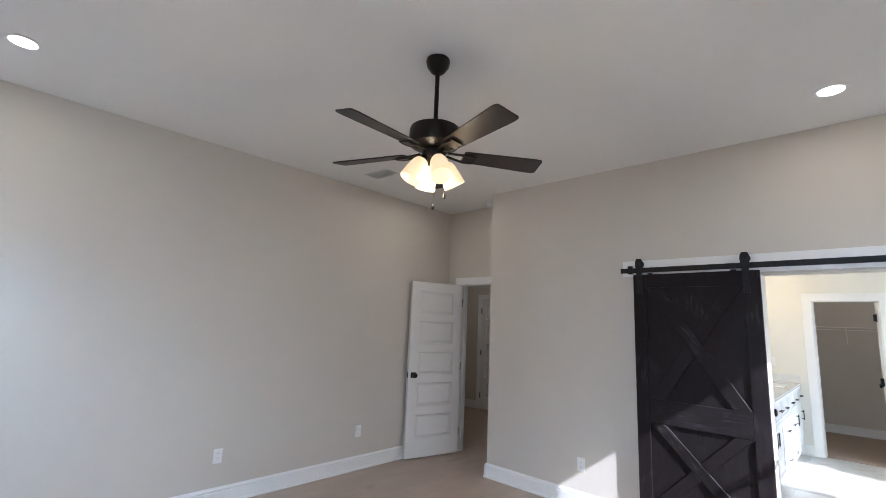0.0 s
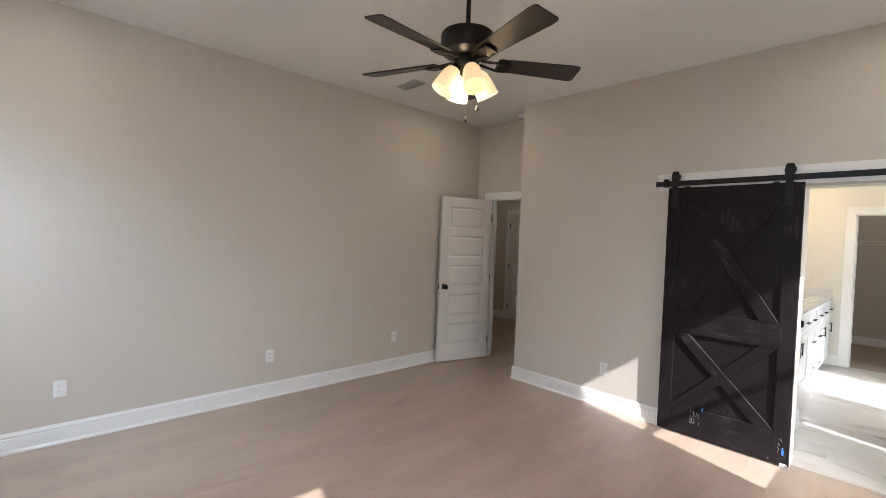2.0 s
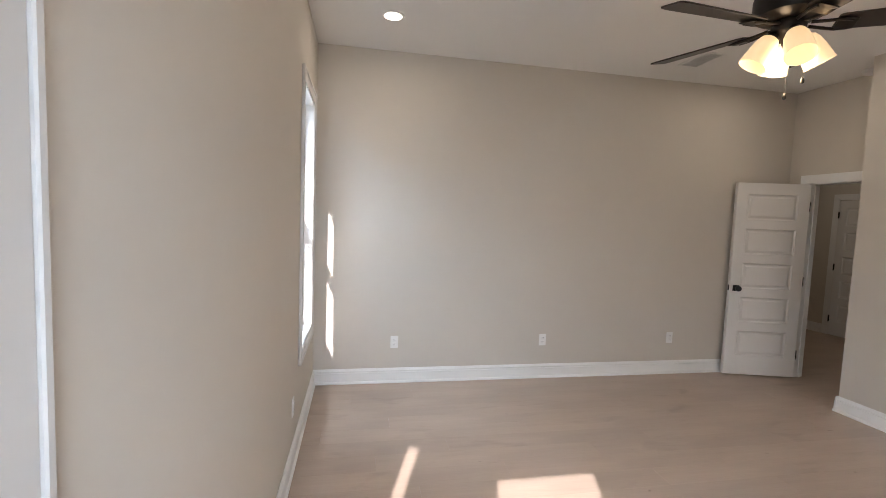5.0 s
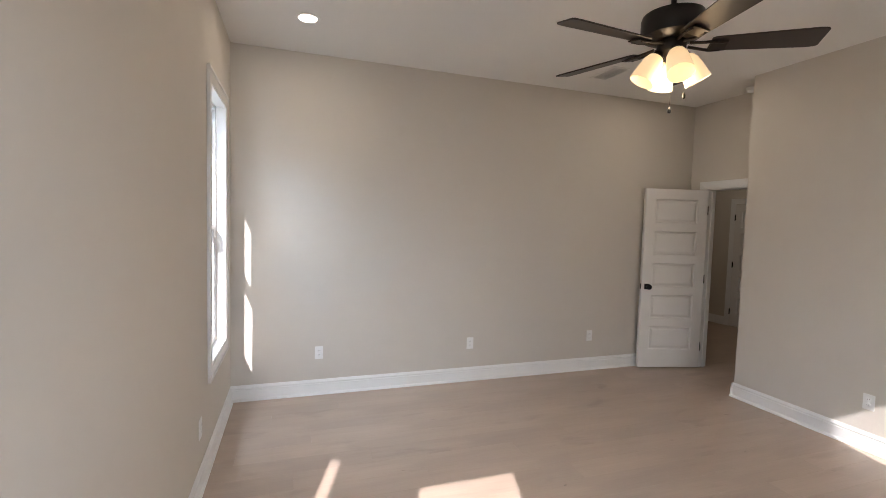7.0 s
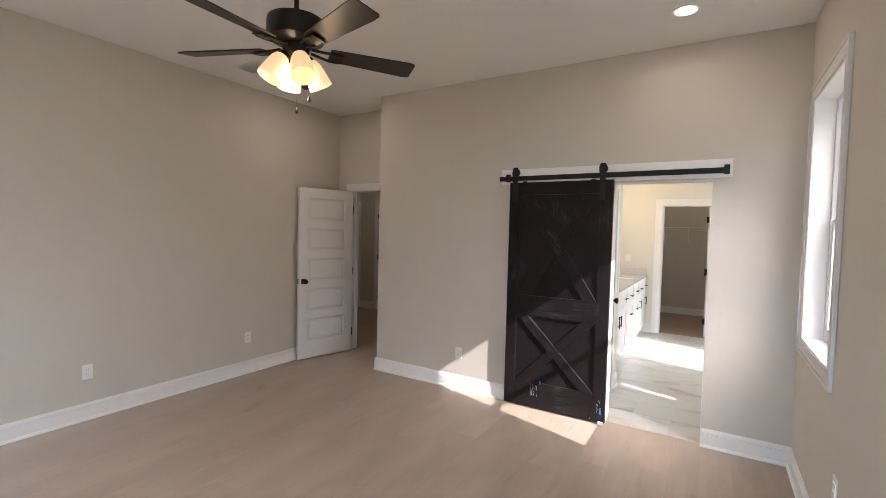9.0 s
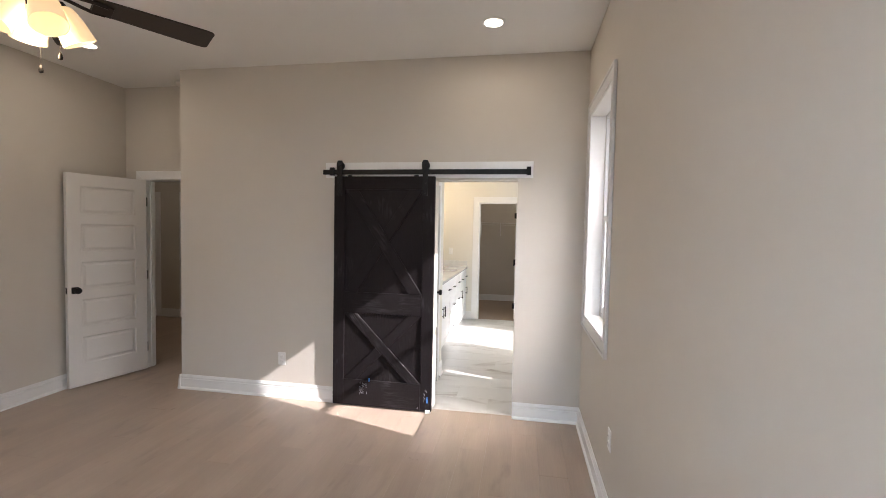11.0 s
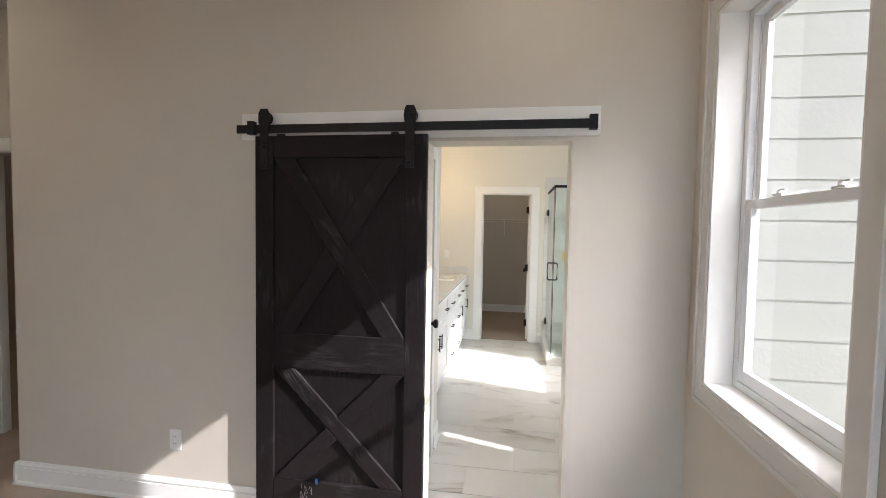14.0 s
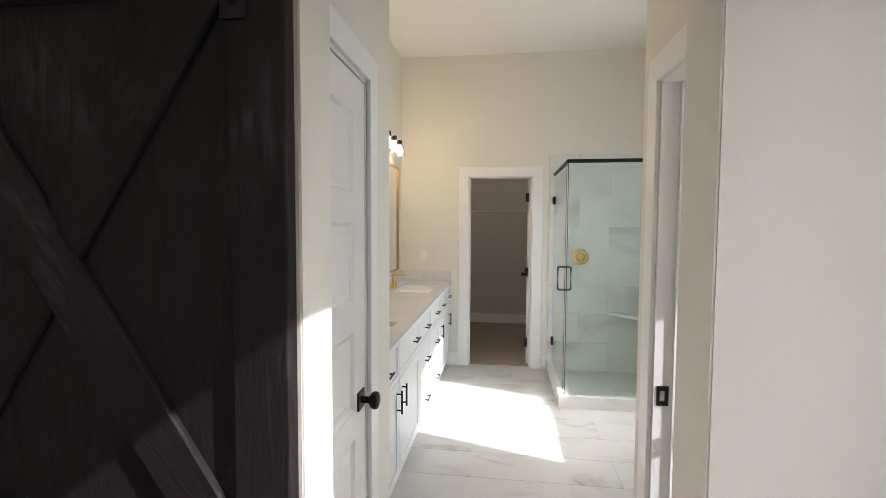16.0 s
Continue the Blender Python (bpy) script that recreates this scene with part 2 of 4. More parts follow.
def barn_paint(name="black_stained_wood", lean=0.0, rub_sheen=0.11, start=0.54):
    """Black-stained wood: long grain, and paler rubbed streaks with sun sheen put into their colour."""
    m = material(name, (0.0145, 0.0112, 0.0120), 0.40, grain=((30, (6, 1, 0.5), 0.35),), bump=0.25, bump_scale=50)
    nt = m.node_tree
    b = nt.nodes["Principled BSDF"]
    b.inputs["Specular IOR Level"].default_value = 0.10
    src = b.inputs["Base Color"].links[0].from_socket
    co = nt.nodes.new("ShaderNodeTexCoord")
    mp = nt.nodes.new("ShaderNodeMapping")
    mp.vector_type = "TEXTURE"
    mp.inputs["Rotation"].default_value = (0, lean, 0)
    mp.inputs["Scale"].default_value = (1 / 8, 1 / 8, 1 / 1.1)
    nt.links.new(co.outputs["Object"], mp.inputs[0])
    big, fine = nt.nodes.new("ShaderNodeTexNoise"), nt.nodes.new("ShaderNodeTexNoise")
    big.inputs["Scale"].default_value, big.inputs["Detail"].default_value = 3.1, 2
    fine.inputs["Scale"].default_value, fine.inputs["Detail"].default_value = 7.0, 6
    for t, place in ((big, co.outputs["Object"]), (fine, mp.outputs[0])):
        t.inputs["Distortion"].default_value = 0.8
        nt.links.new(place, t.inputs["Vector"])
    r = [nt.nodes.new("ShaderNodeMapRange") for _ in range(2)]
    for t, q, lo, hi in ((big, r[0], start, 0.78), (fine, r[1], 0.46, 0.84)):
        q.inputs["From Min"].default_value, q.inputs["From Max"].default_value = lo, hi
        nt.links.new(t.outputs[0], q.inputs[0])
    mul = nt.nodes.new("ShaderNodeMath")
    mul.operation = "MULTIPLY"
    nt.links.new(r[0].outputs[0], mul.inputs[0])
    nt.links.new(r[1].outputs[0], mul.inputs[1])
    mix = nt.nodes.new("ShaderNodeMix")
    mix.data_type = "RGBA"
    nt.links.new(mul.outputs[0], mix.inputs[0])
    nt.links.new(src, mix.inputs[6])
    mix.inputs[7].default_value = (rub_sheen, rub_sheen * 0.95, rub_sheen * 0.985, 1)
    nt.links.new(mix.outputs[2], b.inputs["Base Color"])
    strokes = nt.nodes.new("ShaderNodeBump")
    strokes.inputs["Strength"].default_value, strokes.inputs["Distance"].default_value = 0.40, 0.004
    nt.links.new(fine.outputs[0], strokes.inputs["Height"])
    nt.links.new(b.inputs["Normal"].links[0].from_socket, strokes.inputs["Normal"])
    nt.links.new(strokes.outputs[0], b.inputs["Normal"])
    gl = nt.nodes.new("ShaderNodeMapRange")
    gl.inputs["From Min"].default_value, gl.inputs["From Max"].default_value = 0.3, 0.7
    gl.inputs["To Min"].default_value, gl.inputs["To Max"].default_value = 0.36, 0.68
    nt.links.new(fine.outputs[0], gl.inputs[0])
    nt.links.new(gl.outputs[0], b.inputs["Roughness"])
    return m


BARN = barn_paint()
BARN_FLAT = barn_paint("black_stained_rail", math.pi / 2, 0.06)
BARN_RISING = barn_paint("black_stained_brace", 0.66, 0.12)
# brighter, wider streaks: the sun on the falling braces put into their colour
BARN_FALLING = barn_paint("black_stained_brace", -0.66, 0.19, 0.46)


# ---- mesh helpers ----
def part(name, bm, mat, parent=None, label="", smooth=False):
    """Links a bmesh as ONE mesh object under a thing or a part."""
    me = bpy.data.meshes.new(name)
    bmesh.ops.recalc_face_normals(bm, faces=bm.faces[:])
    bm.to_mesh(me)
    bm.free()
    me.materials.append(mat)
    if smooth:
        for p in me.polygons:
            p.use_smooth = True
        me.set_sharp_from_angle(angle=radians(40))
    ob = new(name, me)
    if parent is not None:
        ob.parent = parent
    return tagged(ob, label)


def thing(name, label, category, m=None, group="", kind=""):
    ob = new(name)
    ob.empty_display_size = 0.1
    if m is not None:
        ob.matrix_world = m
    return tagged(ob, label, category, group, kind)


def box(x0, x1, y0, y1, z0, z1, bevel=0.0, bm=None):
    bm = bm or bmesh.new()
    vs = [bm.verts.new(p) for p in ((x0, y0, z0), (x1, y0, z0), (x1, y1, z0), (x0, y1, z0), (x0, y0, z1), (x1, y0, z1), (x1, y1, z1), (x0, y1, z1))]
    fs = [bm.faces.new([vs[i] for i in q]) for q in ((3, 2, 1, 0), (4, 5, 6, 7), (0, 1, 5, 4), (1, 2, 6, 5), (2, 3, 7, 6), (3, 0, 4, 7))]
    if bevel:
        es = {e for f in fs for e in f.edges}
        bmesh.ops.bevel(bm, geom=list(es), offset=bevel, segments=2, profile=0.5, affect="EDGES")
    return bm


def prism(points, place, bm=None, bevel=0.0):
    """A prism: points are (u, v); place(u, v, w) gives the corner for w = 0 and 1."""
    bm = bm or bmesh.new()
    a = [bm.verts.new(place(u, v, 0)) for u, v in points]
    b = [bm.verts.new(place(u, v, 1)) for u, v in points]
    n = len(points)
    fs = [bm.faces.new(a[::-1]), bm.faces.new(b)]
    for i in range(n):
        fs.append(bm.faces.new((a[i], a[(i + 1) % n], b[(i + 1) % n], b[i])))
    if bevel:
        bmesh.ops.bevel(bm, geom=list({e for f in fs for e in f.edges}), offset=bevel, segments=1, affect="EDGES")
    return bm


def lathe(profile, n=32, bm=None, m=None):
    """Turns (radius, height) pairs about z."""
    bm = bm or bmesh.new()
    rings = []
    for r, h in profile:
        if r < 1e-5:
            rings.append([bm.verts.new((0, 0, h))])
        else:
            rings.append([bm.verts.new((r * math.cos(2 * math.pi * i / n), r * math.sin(2 * math.pi * i / n), h)) for i in range(n)])
    for a, b in zip(rings, rings[1:]):
        for i in range(n):
            q = [a[i % len(a)], a[(i + 1) % len(a)], b[(i + 1) % len(b)], b[i % len(b)]]
            q = list(dict.fromkeys(q))
            if len(q) > 2:
                bm.faces.new(q)
    if m is not None:
        bmesh.ops.transform(bm, matrix=m, verts=[v for ring in rings for v in ring])
    return bm


def tube(points, radius, n=10, bm=None):
    """A round bar along points."""
    bm = bm or bmesh.new()
    pts = [Vector(p) for p in points]
    rings = []
    for i, p in enumerate(pts):
        d = (pts[min(i + 1, len(pts) - 1)] - pts[max(i - 1, 0)]).normalized()
        q = d.to_track_quat("Z", "Y").to_matrix()
        rings.append([bm.verts.new(p + q @ Vector((radius * math.cos(2 * math.pi * k / n), radius * math.sin(2 * math.pi * k / n), 0))) for k in range(n)])
    for a, b in zip(rings, rings[1:]):
        for k in range(n):
            bm.faces.new((a[k], a[(k + 1) % n], b[(k + 1) % n], b[k]))
    bm.faces.new(rings[0][::-1])
    bm.faces.new(rings[-1])
    return bm


def moved(bm, m):
    bmesh.ops.transform(bm, matrix=m, verts=bm.verts[:])
    return bm


def clip(poly, a, b, c):
    """What is left of a flat polygon where a*x + b*y <= c."""
    out = []
    for (p, q) in zip(poly, poly[1:] + poly[:1]):
        dp, dq = a * p[0] + b * p[1] - c, a * q[0] + b * q[1] - c
        if dp <= 0:
            out.append(p)
        if (dp < 0 < dq) or (dq < 0 < dp):
            s = dp / (dp - dq)
            out.append((p[0] + s * (q[0] - p[0]), p[1] + s * (q[1] - p[1])))
    return out


# ---- the shell of the rooms ----
XW, XE, YS, YN, ZC = -3.974, 0.769, -0.506, 4.034, 3.029      # bedroom
XA, YA, HN = -2.935, 4.47, 6.95                                # door alcove, far wall of the hall
BW, BE, BS, BN, BZ = -1.22, 1.75, 5.10, 8.12, 3.34             # bathroom
DOOR_L, DOOR_R, DOOR_T = -0.470, 0.224, 2.003                  # barn-door opening


def wall(name, along, lo, hi, c0, c1, z0, z1, mat, holes=(), label=""):
    """A wall along x or y with holes (from, to, bottom, top)."""
    bm = bmesh.new()
    cuts = sorted({lo, hi, *[h[0] for h in holes], *[h[1] for h in holes]})
    for a, b in zip(cuts, cuts[1:]):
        spans, at = [], z0
        for h in sorted((h for h in holes if h[0] <= a and h[1] >= b), key=lambda h: h[2]):
            if h[2] > at:
                spans.append((at, h[2]))
            at = h[3]
        if at < z1:
            spans.append((at, z1))
        for s, e in spans:
            if along == "x":
                box(a, b, c0, c1, s, e, bm=bm)
            else:
                box(c0, c1, a, b, s, e, bm=bm)
    return tagged(part(name, bm, mat), label, "wall", kind="structure")


E1 = (3.02, 3.838, 0.932, 2.47)
E2 = (-0.345, 0.455, 0.965, 2.49)
S1 = (-3.66, -2.985, 0.625, 2.435)
S2 = (-0.364, 0.376, 0.66, 2.46)
B1 = (5.64, 6.86, 1.05, 2.42)
T1 = (4.31, 4.75, 1.29, 2.38)
GREIGE = "smooth warm greige painted drywall wall"
wall("wall_west", "y", YS - 0.16, YA + 0.12, XW - 0.14, XW, 0, ZC + 0.15, WALL, label=GREIGE)
wall("wall_south", "x", XW, XE, YS - 0.12, YS, 0, ZC + 0.15, WALL, (S1, S2), label=GREIGE + " with tall windows")
wall("wall_east", "y", YS - 0.16, YN, XE, XE + 0.16, 0, ZC + 0.15, WALL, (E1, E2), label=GREIGE + " with double-hung windows")
wall("wall_north", "x", XA, XE + 0.16, YN, YN + 0.14, 0, BZ + 0.15, WALL, ((DOOR_L, DOOR_R, 0, DOOR_T),), label=GREIGE + " with barn door opening")
wall("wall_alcove_side", "y", YN + 0.14, HN, XA, XA + 0.14, 0, ZC + 0.15, WALL, label=GREIGE)
HALL = (-3.752, -2.985, 0, 2.060)
wall("wall_alcove_back", "x", XW, XA, YA, YA + 0.12, 0, ZC + 0.15, WALL, (HALL,), label=GREIGE + " over the hall doorway")
wall("wall_hall_north", "x", -7.2, XA + 0.14, HN, HN + 0.12, 0, ZC + 0.15, WALL, label="dim " + GREIGE + " in the hall")
wall("wall_hall_west", "y", 4.59, HN, -7.2, -7.06, 0, ZC + 0.15, WALL, label="dim " + GREIGE + " in the hall")
wall("wall_hall_south", "x", -7.2, XW - 0.14, 4.47, 4.59, 0, ZC + 0.15, WALL, label="dim " + GREIGE + " in the hall")
tagged(part("ceiling_bedroom", box(XW - 0.14, XE + 0.16, YS - 0.16, YN, ZC, ZC + 0.12), CEIL), "flat pale grey painted bedroom ceiling", "ceiling", kind="structure")
tagged(part("ceiling_hall", box(-7.2, XA + 0.14, YN + 0.0, HN + 0.12, ZC, ZC + 0.12), CEIL), "flat painted ceiling over alcove and hall", "ceiling", kind="structure")

BG = "smooth cream painted bathroom wall"
VL, VR = -0.58, 0.42                                          # vestibule sides
LIN = (4.215, 4.79, 0, 2.03)                                   # left door
WC = (4.26, 4.92, 0, 2.035)                                    # right doorway
wall("wall_vestibule_west", "y", YN + 0.14, BS, VL - 0.12, VL, 0, BZ + 0.15, BATH_WALL, (LIN,), label=BG)
wall("wall_vestibule_east", "y", YN + 0.14, BS, VR, VR + 0.12, 0, BZ + 0.15, BATH_WALL, (WC,), label=BG)
wall("wall_bath_south_west", "x", BW, VL - 0.12, BS - 0.12, BS, 0, BZ + 0.15, BATH_WALL, label=BG)
wall("wall_bath_south_east", "x", VR + 0.12, BE, BS - 0.12, BS, 0, BZ + 0.15, BATH_WALL, label=BG)
wall("wall_bath_west", "y", YN + 0.14, BN + 0.12, BW - 0.12, BW, 0, BZ + 0.15, BATH_WALL, label=BG)
wall("wall_bath_east", "y", YN + 0.14, BN + 0.12, BE, BE + 0.16, 0, BZ + 0.15, BATH_WALL, (T1, B1), label=BG + " with windows")
wall("wall_wing_south", "x", XE + 0.16, BE + 0.16, YN, YN + 0.14, 0, BZ + 0.15, BATH_WALL, label=BG)
CLO = (-0.484, 0.210, 0, 2.064)
wall("wall_bath_north", "x", BW, BE, BN, BN + 0.12, 0, BZ + 0.15, BATH_WALL, (CLO,), label=BG + " with closet doorway")
tagged(part("ceiling_bath", box(BW - 0.12, BE + 0.16, YN + 0.14, 10.5, BZ, BZ + 0.12), CEIL), "flat white painted bathroom ceiling", "ceiling", kind="structure")
wall("wall_closet_north", "x", -1.34, 1.3, 10.36, 10.48, 0, BZ, WALL, label="dim " + GREIGE + " in the closet")
wall("wall_closet_west", "y", 8.24, 10.36, -1.34, -1.22, 0, BZ, WALL, label="dim " + GREIGE + " in the closet")
wall("wall_closet_east", "y", 8.24, 10.36, 1.18, 1.30, 0, BZ, WALL, label="dim " + GREIGE + " in the closet")
floor = tagged(part("floor", box(-7.2, XE + 0.16, YS - 0.16, HN + 0.12, -0.12, -0.006), SUBFLOOR), "pale brown oak plank floor with thin joints", "floor", kind="structure")
bath_floor = tagged(part("floor_bath", box(BW - 0.12, BE + 0.16, 4.10, BN + 0.06, -0.11, -0.0035), GROUT), "white marble tile floor with grey-brown veins", "floor", kind="structure")
tagged(part("floor_closet", box(-1.34, 1.30, BN + 0.06, 10.48, -0.10, 0.004), CARPET), "beige cut-pile carpet in the closet", "carpet", kind="structure")
tagged(part("floor_threshold", box(DOOR_L, DOOR_R, 4.075, 4.105, -0.05, 0.0025, 0.001), GROUT), "thin grey strip between planks and tile", "threshold", kind="structure")

# roofs and ground outside
tagged(part("roof_bedroom", box(XW - 0.5, XE + 0.46, YS - 0.46, YN - 0.02, ZC + 0.16, ZC + 0.34, 0.01), ROOFING), "dark shingle roof over the bedroom", "roof", kind="structure")
tagged(part("soffit", box(XW - 0.5, XE + 0.46, YS - 0.46, YS - 0.165, ZC - 0.06, ZC + 0.155), TRIM), "white painted boxed eave", "soffit", kind="structure")
tagged(part("soffit_east", box(XE + 0.165, XE + 0.46, YS - 0.16, YN - 0.03, ZC - 0.06, ZC + 0.155), TRIM), "white painted boxed eave", "soffit", kind="structure")
tagged(part("roof_wing", box(-7.3, BE + 0.4, YN - 0.015, 10.6, BZ + 0.16, BZ + 0.34, 0.01), ROOFING), "dark shingle roof over the bathroom wing", "roof", kind="structure")
tagged(part("ground", box(-400, 400, -400, 400, -0.6, -0.45), GROUND), "bare sandy yard with thin grass", "ground", kind="structure")

# ---- windows ----
def mitre_frame(thing_ob, name, x0, x1, z0, z1, w, y0, y1, mat, bevel=0.003, sides="LRTB", lift=0.0):
    """Mitred trim round an opening, one mesh for each side, w wide, from y0 (wall) to y1 (room)."""
    quads = {"L": [(x0, z0), (x0 - w, z0 - w), (x0 - w, z1 + w), (x0, z1)], "R": [(x1, z1), (x1 + w, z1 + w), (x1 + w, z0 - w), (x1, z0)],
             "T": [(x0, z1), (x0 - w, z1 + w), (x1 + w, z1 + w), (x1, z1)], "B": [(x1, z0), (x1 + w, z0 - w), (x0 - w, z0 - w), (x0, z0)]}
    for s in sides:
        q = quads[s]
        if "B" not in sides:
            q = [(a, max(b, z0)) for a, b in q]
        part(name, prism(q, lambda u, v, k: (u, y1 if k else y0, v), bevel=bevel), mat, thing_ob)


def window(name, label, m, w, h, depth=0.10, locks=True, fixed=False, outer=0.158):
    """Double-hung vinyl window. Local: x along the wall, y outwards, z up, origin at the opening's bottom centre on the room's face of the wall."""
    t = thing(name, label, "window", m, kind="structure")
    a = w / 2
    mitre_frame(t, "casing", -a, a, 0, h, 0.066, -0.001, -0.016, CASING)
    mitre_frame(t, "casing_bead", -a - 0.066, a + 0.066, -0.066, h + 0.066, 0.018, -0.001, -0.022, CASING)
    j = 0.014
    for x0, x1, z0, z1 in ((-a, -a + j, 0, h), (a - j, a, 0, h), (-a + j, a - j, h - j, h), (-a + j, a - j, 0, j)):
        part("jamb_board", box(x0, x1, -0.010, depth - 0.002, z0, z1, 0.0015), TRIM, t)
    f = 0.030                                                  # vinyl frame
    fw = part("window_frame", bmesh.new(), VINYL, t)
    bm = bmesh.new()
    b, c = a - j, h - j
    for x0, x1, z0, z1 in ((-b, -b + f, j, c), (b - f, b, j, c), (-b + f, b - f, c - f, c), (-b + f, b - f, j, j + f)):
        box(x0, x1, depth, outer, z0, z1, 0.002, bm)
    for sx in (-1, 1):                                         # tracks
        box(min(sx * (b - f), sx * (b - f - 0.008)), max(sx * (b - f), sx * (b - f - 0.008)), depth + 0.026, depth + 0.031, j + f, c - f, 0, bm)
    bm.to_mesh(fw.data)
    bm.free()
    if fixed:
        pane = part("pane", box(-b + f - 0.004, b - f + 0.004, depth + 0.02, depth + 0.024, j + f - 0.004, c - f + 0.004), PANE, t)
        pane.visible_shadow = False
        return t
    mid = h * 0.492
    for nm, z0, z1, y0, bot in (("lower_sash", j + f, mid + 0.018, depth + 0.004, 0.052), ("upper_sash", mid - 0.018, c - f, depth + 0.032, 0.036)):
        s = 0.040
        x0, x1 = -b + f + 0.001, b - f - 0.001
        bm = bmesh.new()
        for q in ((x0, x0 + s, z0, z1), (x1 - s, x1, z0, z1), (x0 + s, x1 - s, z1 - 0.036, z1), (x0 + s, x1 - s, z0, z0 + bot)):
            box(q[0], q[1], y0, y0 + 0.024, q[2], q[3], 0.003, bm)
        sash = part(nm, bm, VINYL, t)
        pane = part("pane", box(x0 + s - 0.004, x1 - s + 0.004, y0 + 0.011, y0 + 0.013, z0 + bot - 0.004, z1 - 0.032), PANE, sash)
        pane.visible_shadow = False
    if locks:
        for sx in (-0.15, 0.15):
            bm = box(sx - 0.028, sx + 0.028, depth + 0.000, depth + 0.022, mid + 0.0185, mid + 0.027, 0.002)
            lathe([(0, 0.027), (0.010, 0.027), (0.010, 0.036), (0, 0.037)], 12, bm, Matrix.Translation((sx, depth + 0.011, mid)))
            box(sx - 0.004, sx + 0.040, depth + 0.004, depth + 0.013, mid + 0.036, mid + 0.041, 0.001, bm)
            part("sash_lock", bm, VINYL, t)
    return t


def place_window(name, label, hole, side, fixed=False, depth=0.10):
    u, w, h = (hole[0] + hole[1]) / 2, hole[1] - hole[0], hole[3] - hole[2]
    at = {"E": (XE, u, -90), "S": (u, YS, 180), "B": (BE, u, -90)}[side]
    return window(name, label, pose(at[0], at[1], hole[2], 0, 0, at[2]), w, h, depth, fixed=fixed, outer=depth + 0.058)


place_window("window_1", "white double-hung vinyl window with beaded white casing", E1, "E")
place_window("window_2", "white double-hung vinyl window with beaded white casing", E2, "E")
place_window("window_3", "tall white double-hung vinyl window with white casing", S1, "S", depth=0.060)
place_window("window_4", "tall white double-hung vinyl window with white casing", S2, "S", depth=0.060)
place_window("window_5", "wide fixed white vinyl bathroom window", B1, "B", True)
place_window("window_6", "narrow white vinyl window in the toilet room", T1, "B")


# ---- baseboards ----
BASE = [(0, 0), (0.026, 0), (0.026, 0.010), (0.021, 0.018), (0.015, 0.022), (0.015, 0.100), (0.009, 0.102), (0.009, 0.106), (0.013, 0.110), (0.013, 0.118), (0.007, 0.130), (0.005, 0.138), (0, 0.138)]


def baseboard(x0, y0, x1, y1, nx, ny, mat=TRIM, label="white painted baseboard with ogee top and shoe"):
    """From one point to the other along the wall; (nx, ny) points into the room."""
    bm = prism(BASE, lambda u, v, k: ((x1 if k else x0) + nx * u, (y1 if k else y0) + ny * u, v))
    return tagged(part("baseboard", bm, mat), label, "baseboard", group="baseboards", kind="structure")


g = 0.0008
for run in ((XW + g, YS, XW + g, YA, 1, 0), (XW, YS + g, XE, YS + g, 0, 1), (XE - g, YS, XE - g, YN, -1, 0), (XA, YN - g, DOOR_L, YN - g, 0, -1), (DOOR_R, YN - g, XE, YN - g, 0, -1),
            (XA - g, YN - 0.026, XA - g, YA, -1, 0), (XW, YA - g, -3.845, YA - g, 0, -1),
            (-5.79, HN - g, -5.44, HN - g, 0, -1), (-4.54, HN - g, XA, HN - g, 0, -1),
            (VL + g, 4.90, VL + g, BS, 1, 0), (VR - g, 5.03, VR - g, BS, -1, 0), (VR + 0.12, BS + g, BE, BS + g, 0, 1),
            (BW, BN - g, -0.585, BN - g, 0, -1), (0.315, BN - g, 0.37, BN - g, 0, -1), (BE - g, BS, BE - g, 7.05, -1, 0),
            (-1.22, 10.36 - g, 1.18, 10.36 - g, 0, -1), (-1.22 + g, 8.24, -1.22 + g, 10.36, 1, 0), (1.18 - g, 8.24, 1.18 - g, 10.36, -1, 0)):
    baseboard(*run)


# ---- doors ----
def knob(parent, at, way, square=True):
    """Black knob on a square rose; way: +1 or -1 along local y."""
    m = Matrix.Translation(at) @ Matrix.Rotation(-way * math.pi / 2, 4, "X")
    bm = moved(box(-0.031, 0.031, -0.031, 0.031, 0, 0.007, 0.0015), m)
    k = part("rose", bm, BLACK, parent, "square black rose")
    bm = lathe([(0.012, 0.006), (0.011, 0.03), (0.016, 0.036), (0.026, 0.042), (0.030, 0.052), (0.028, 0.062), (0.018, 0.067), (0, 0.068)], 24, None, m)
    part("knob", bm, BLACK, k, "black round knob", True)


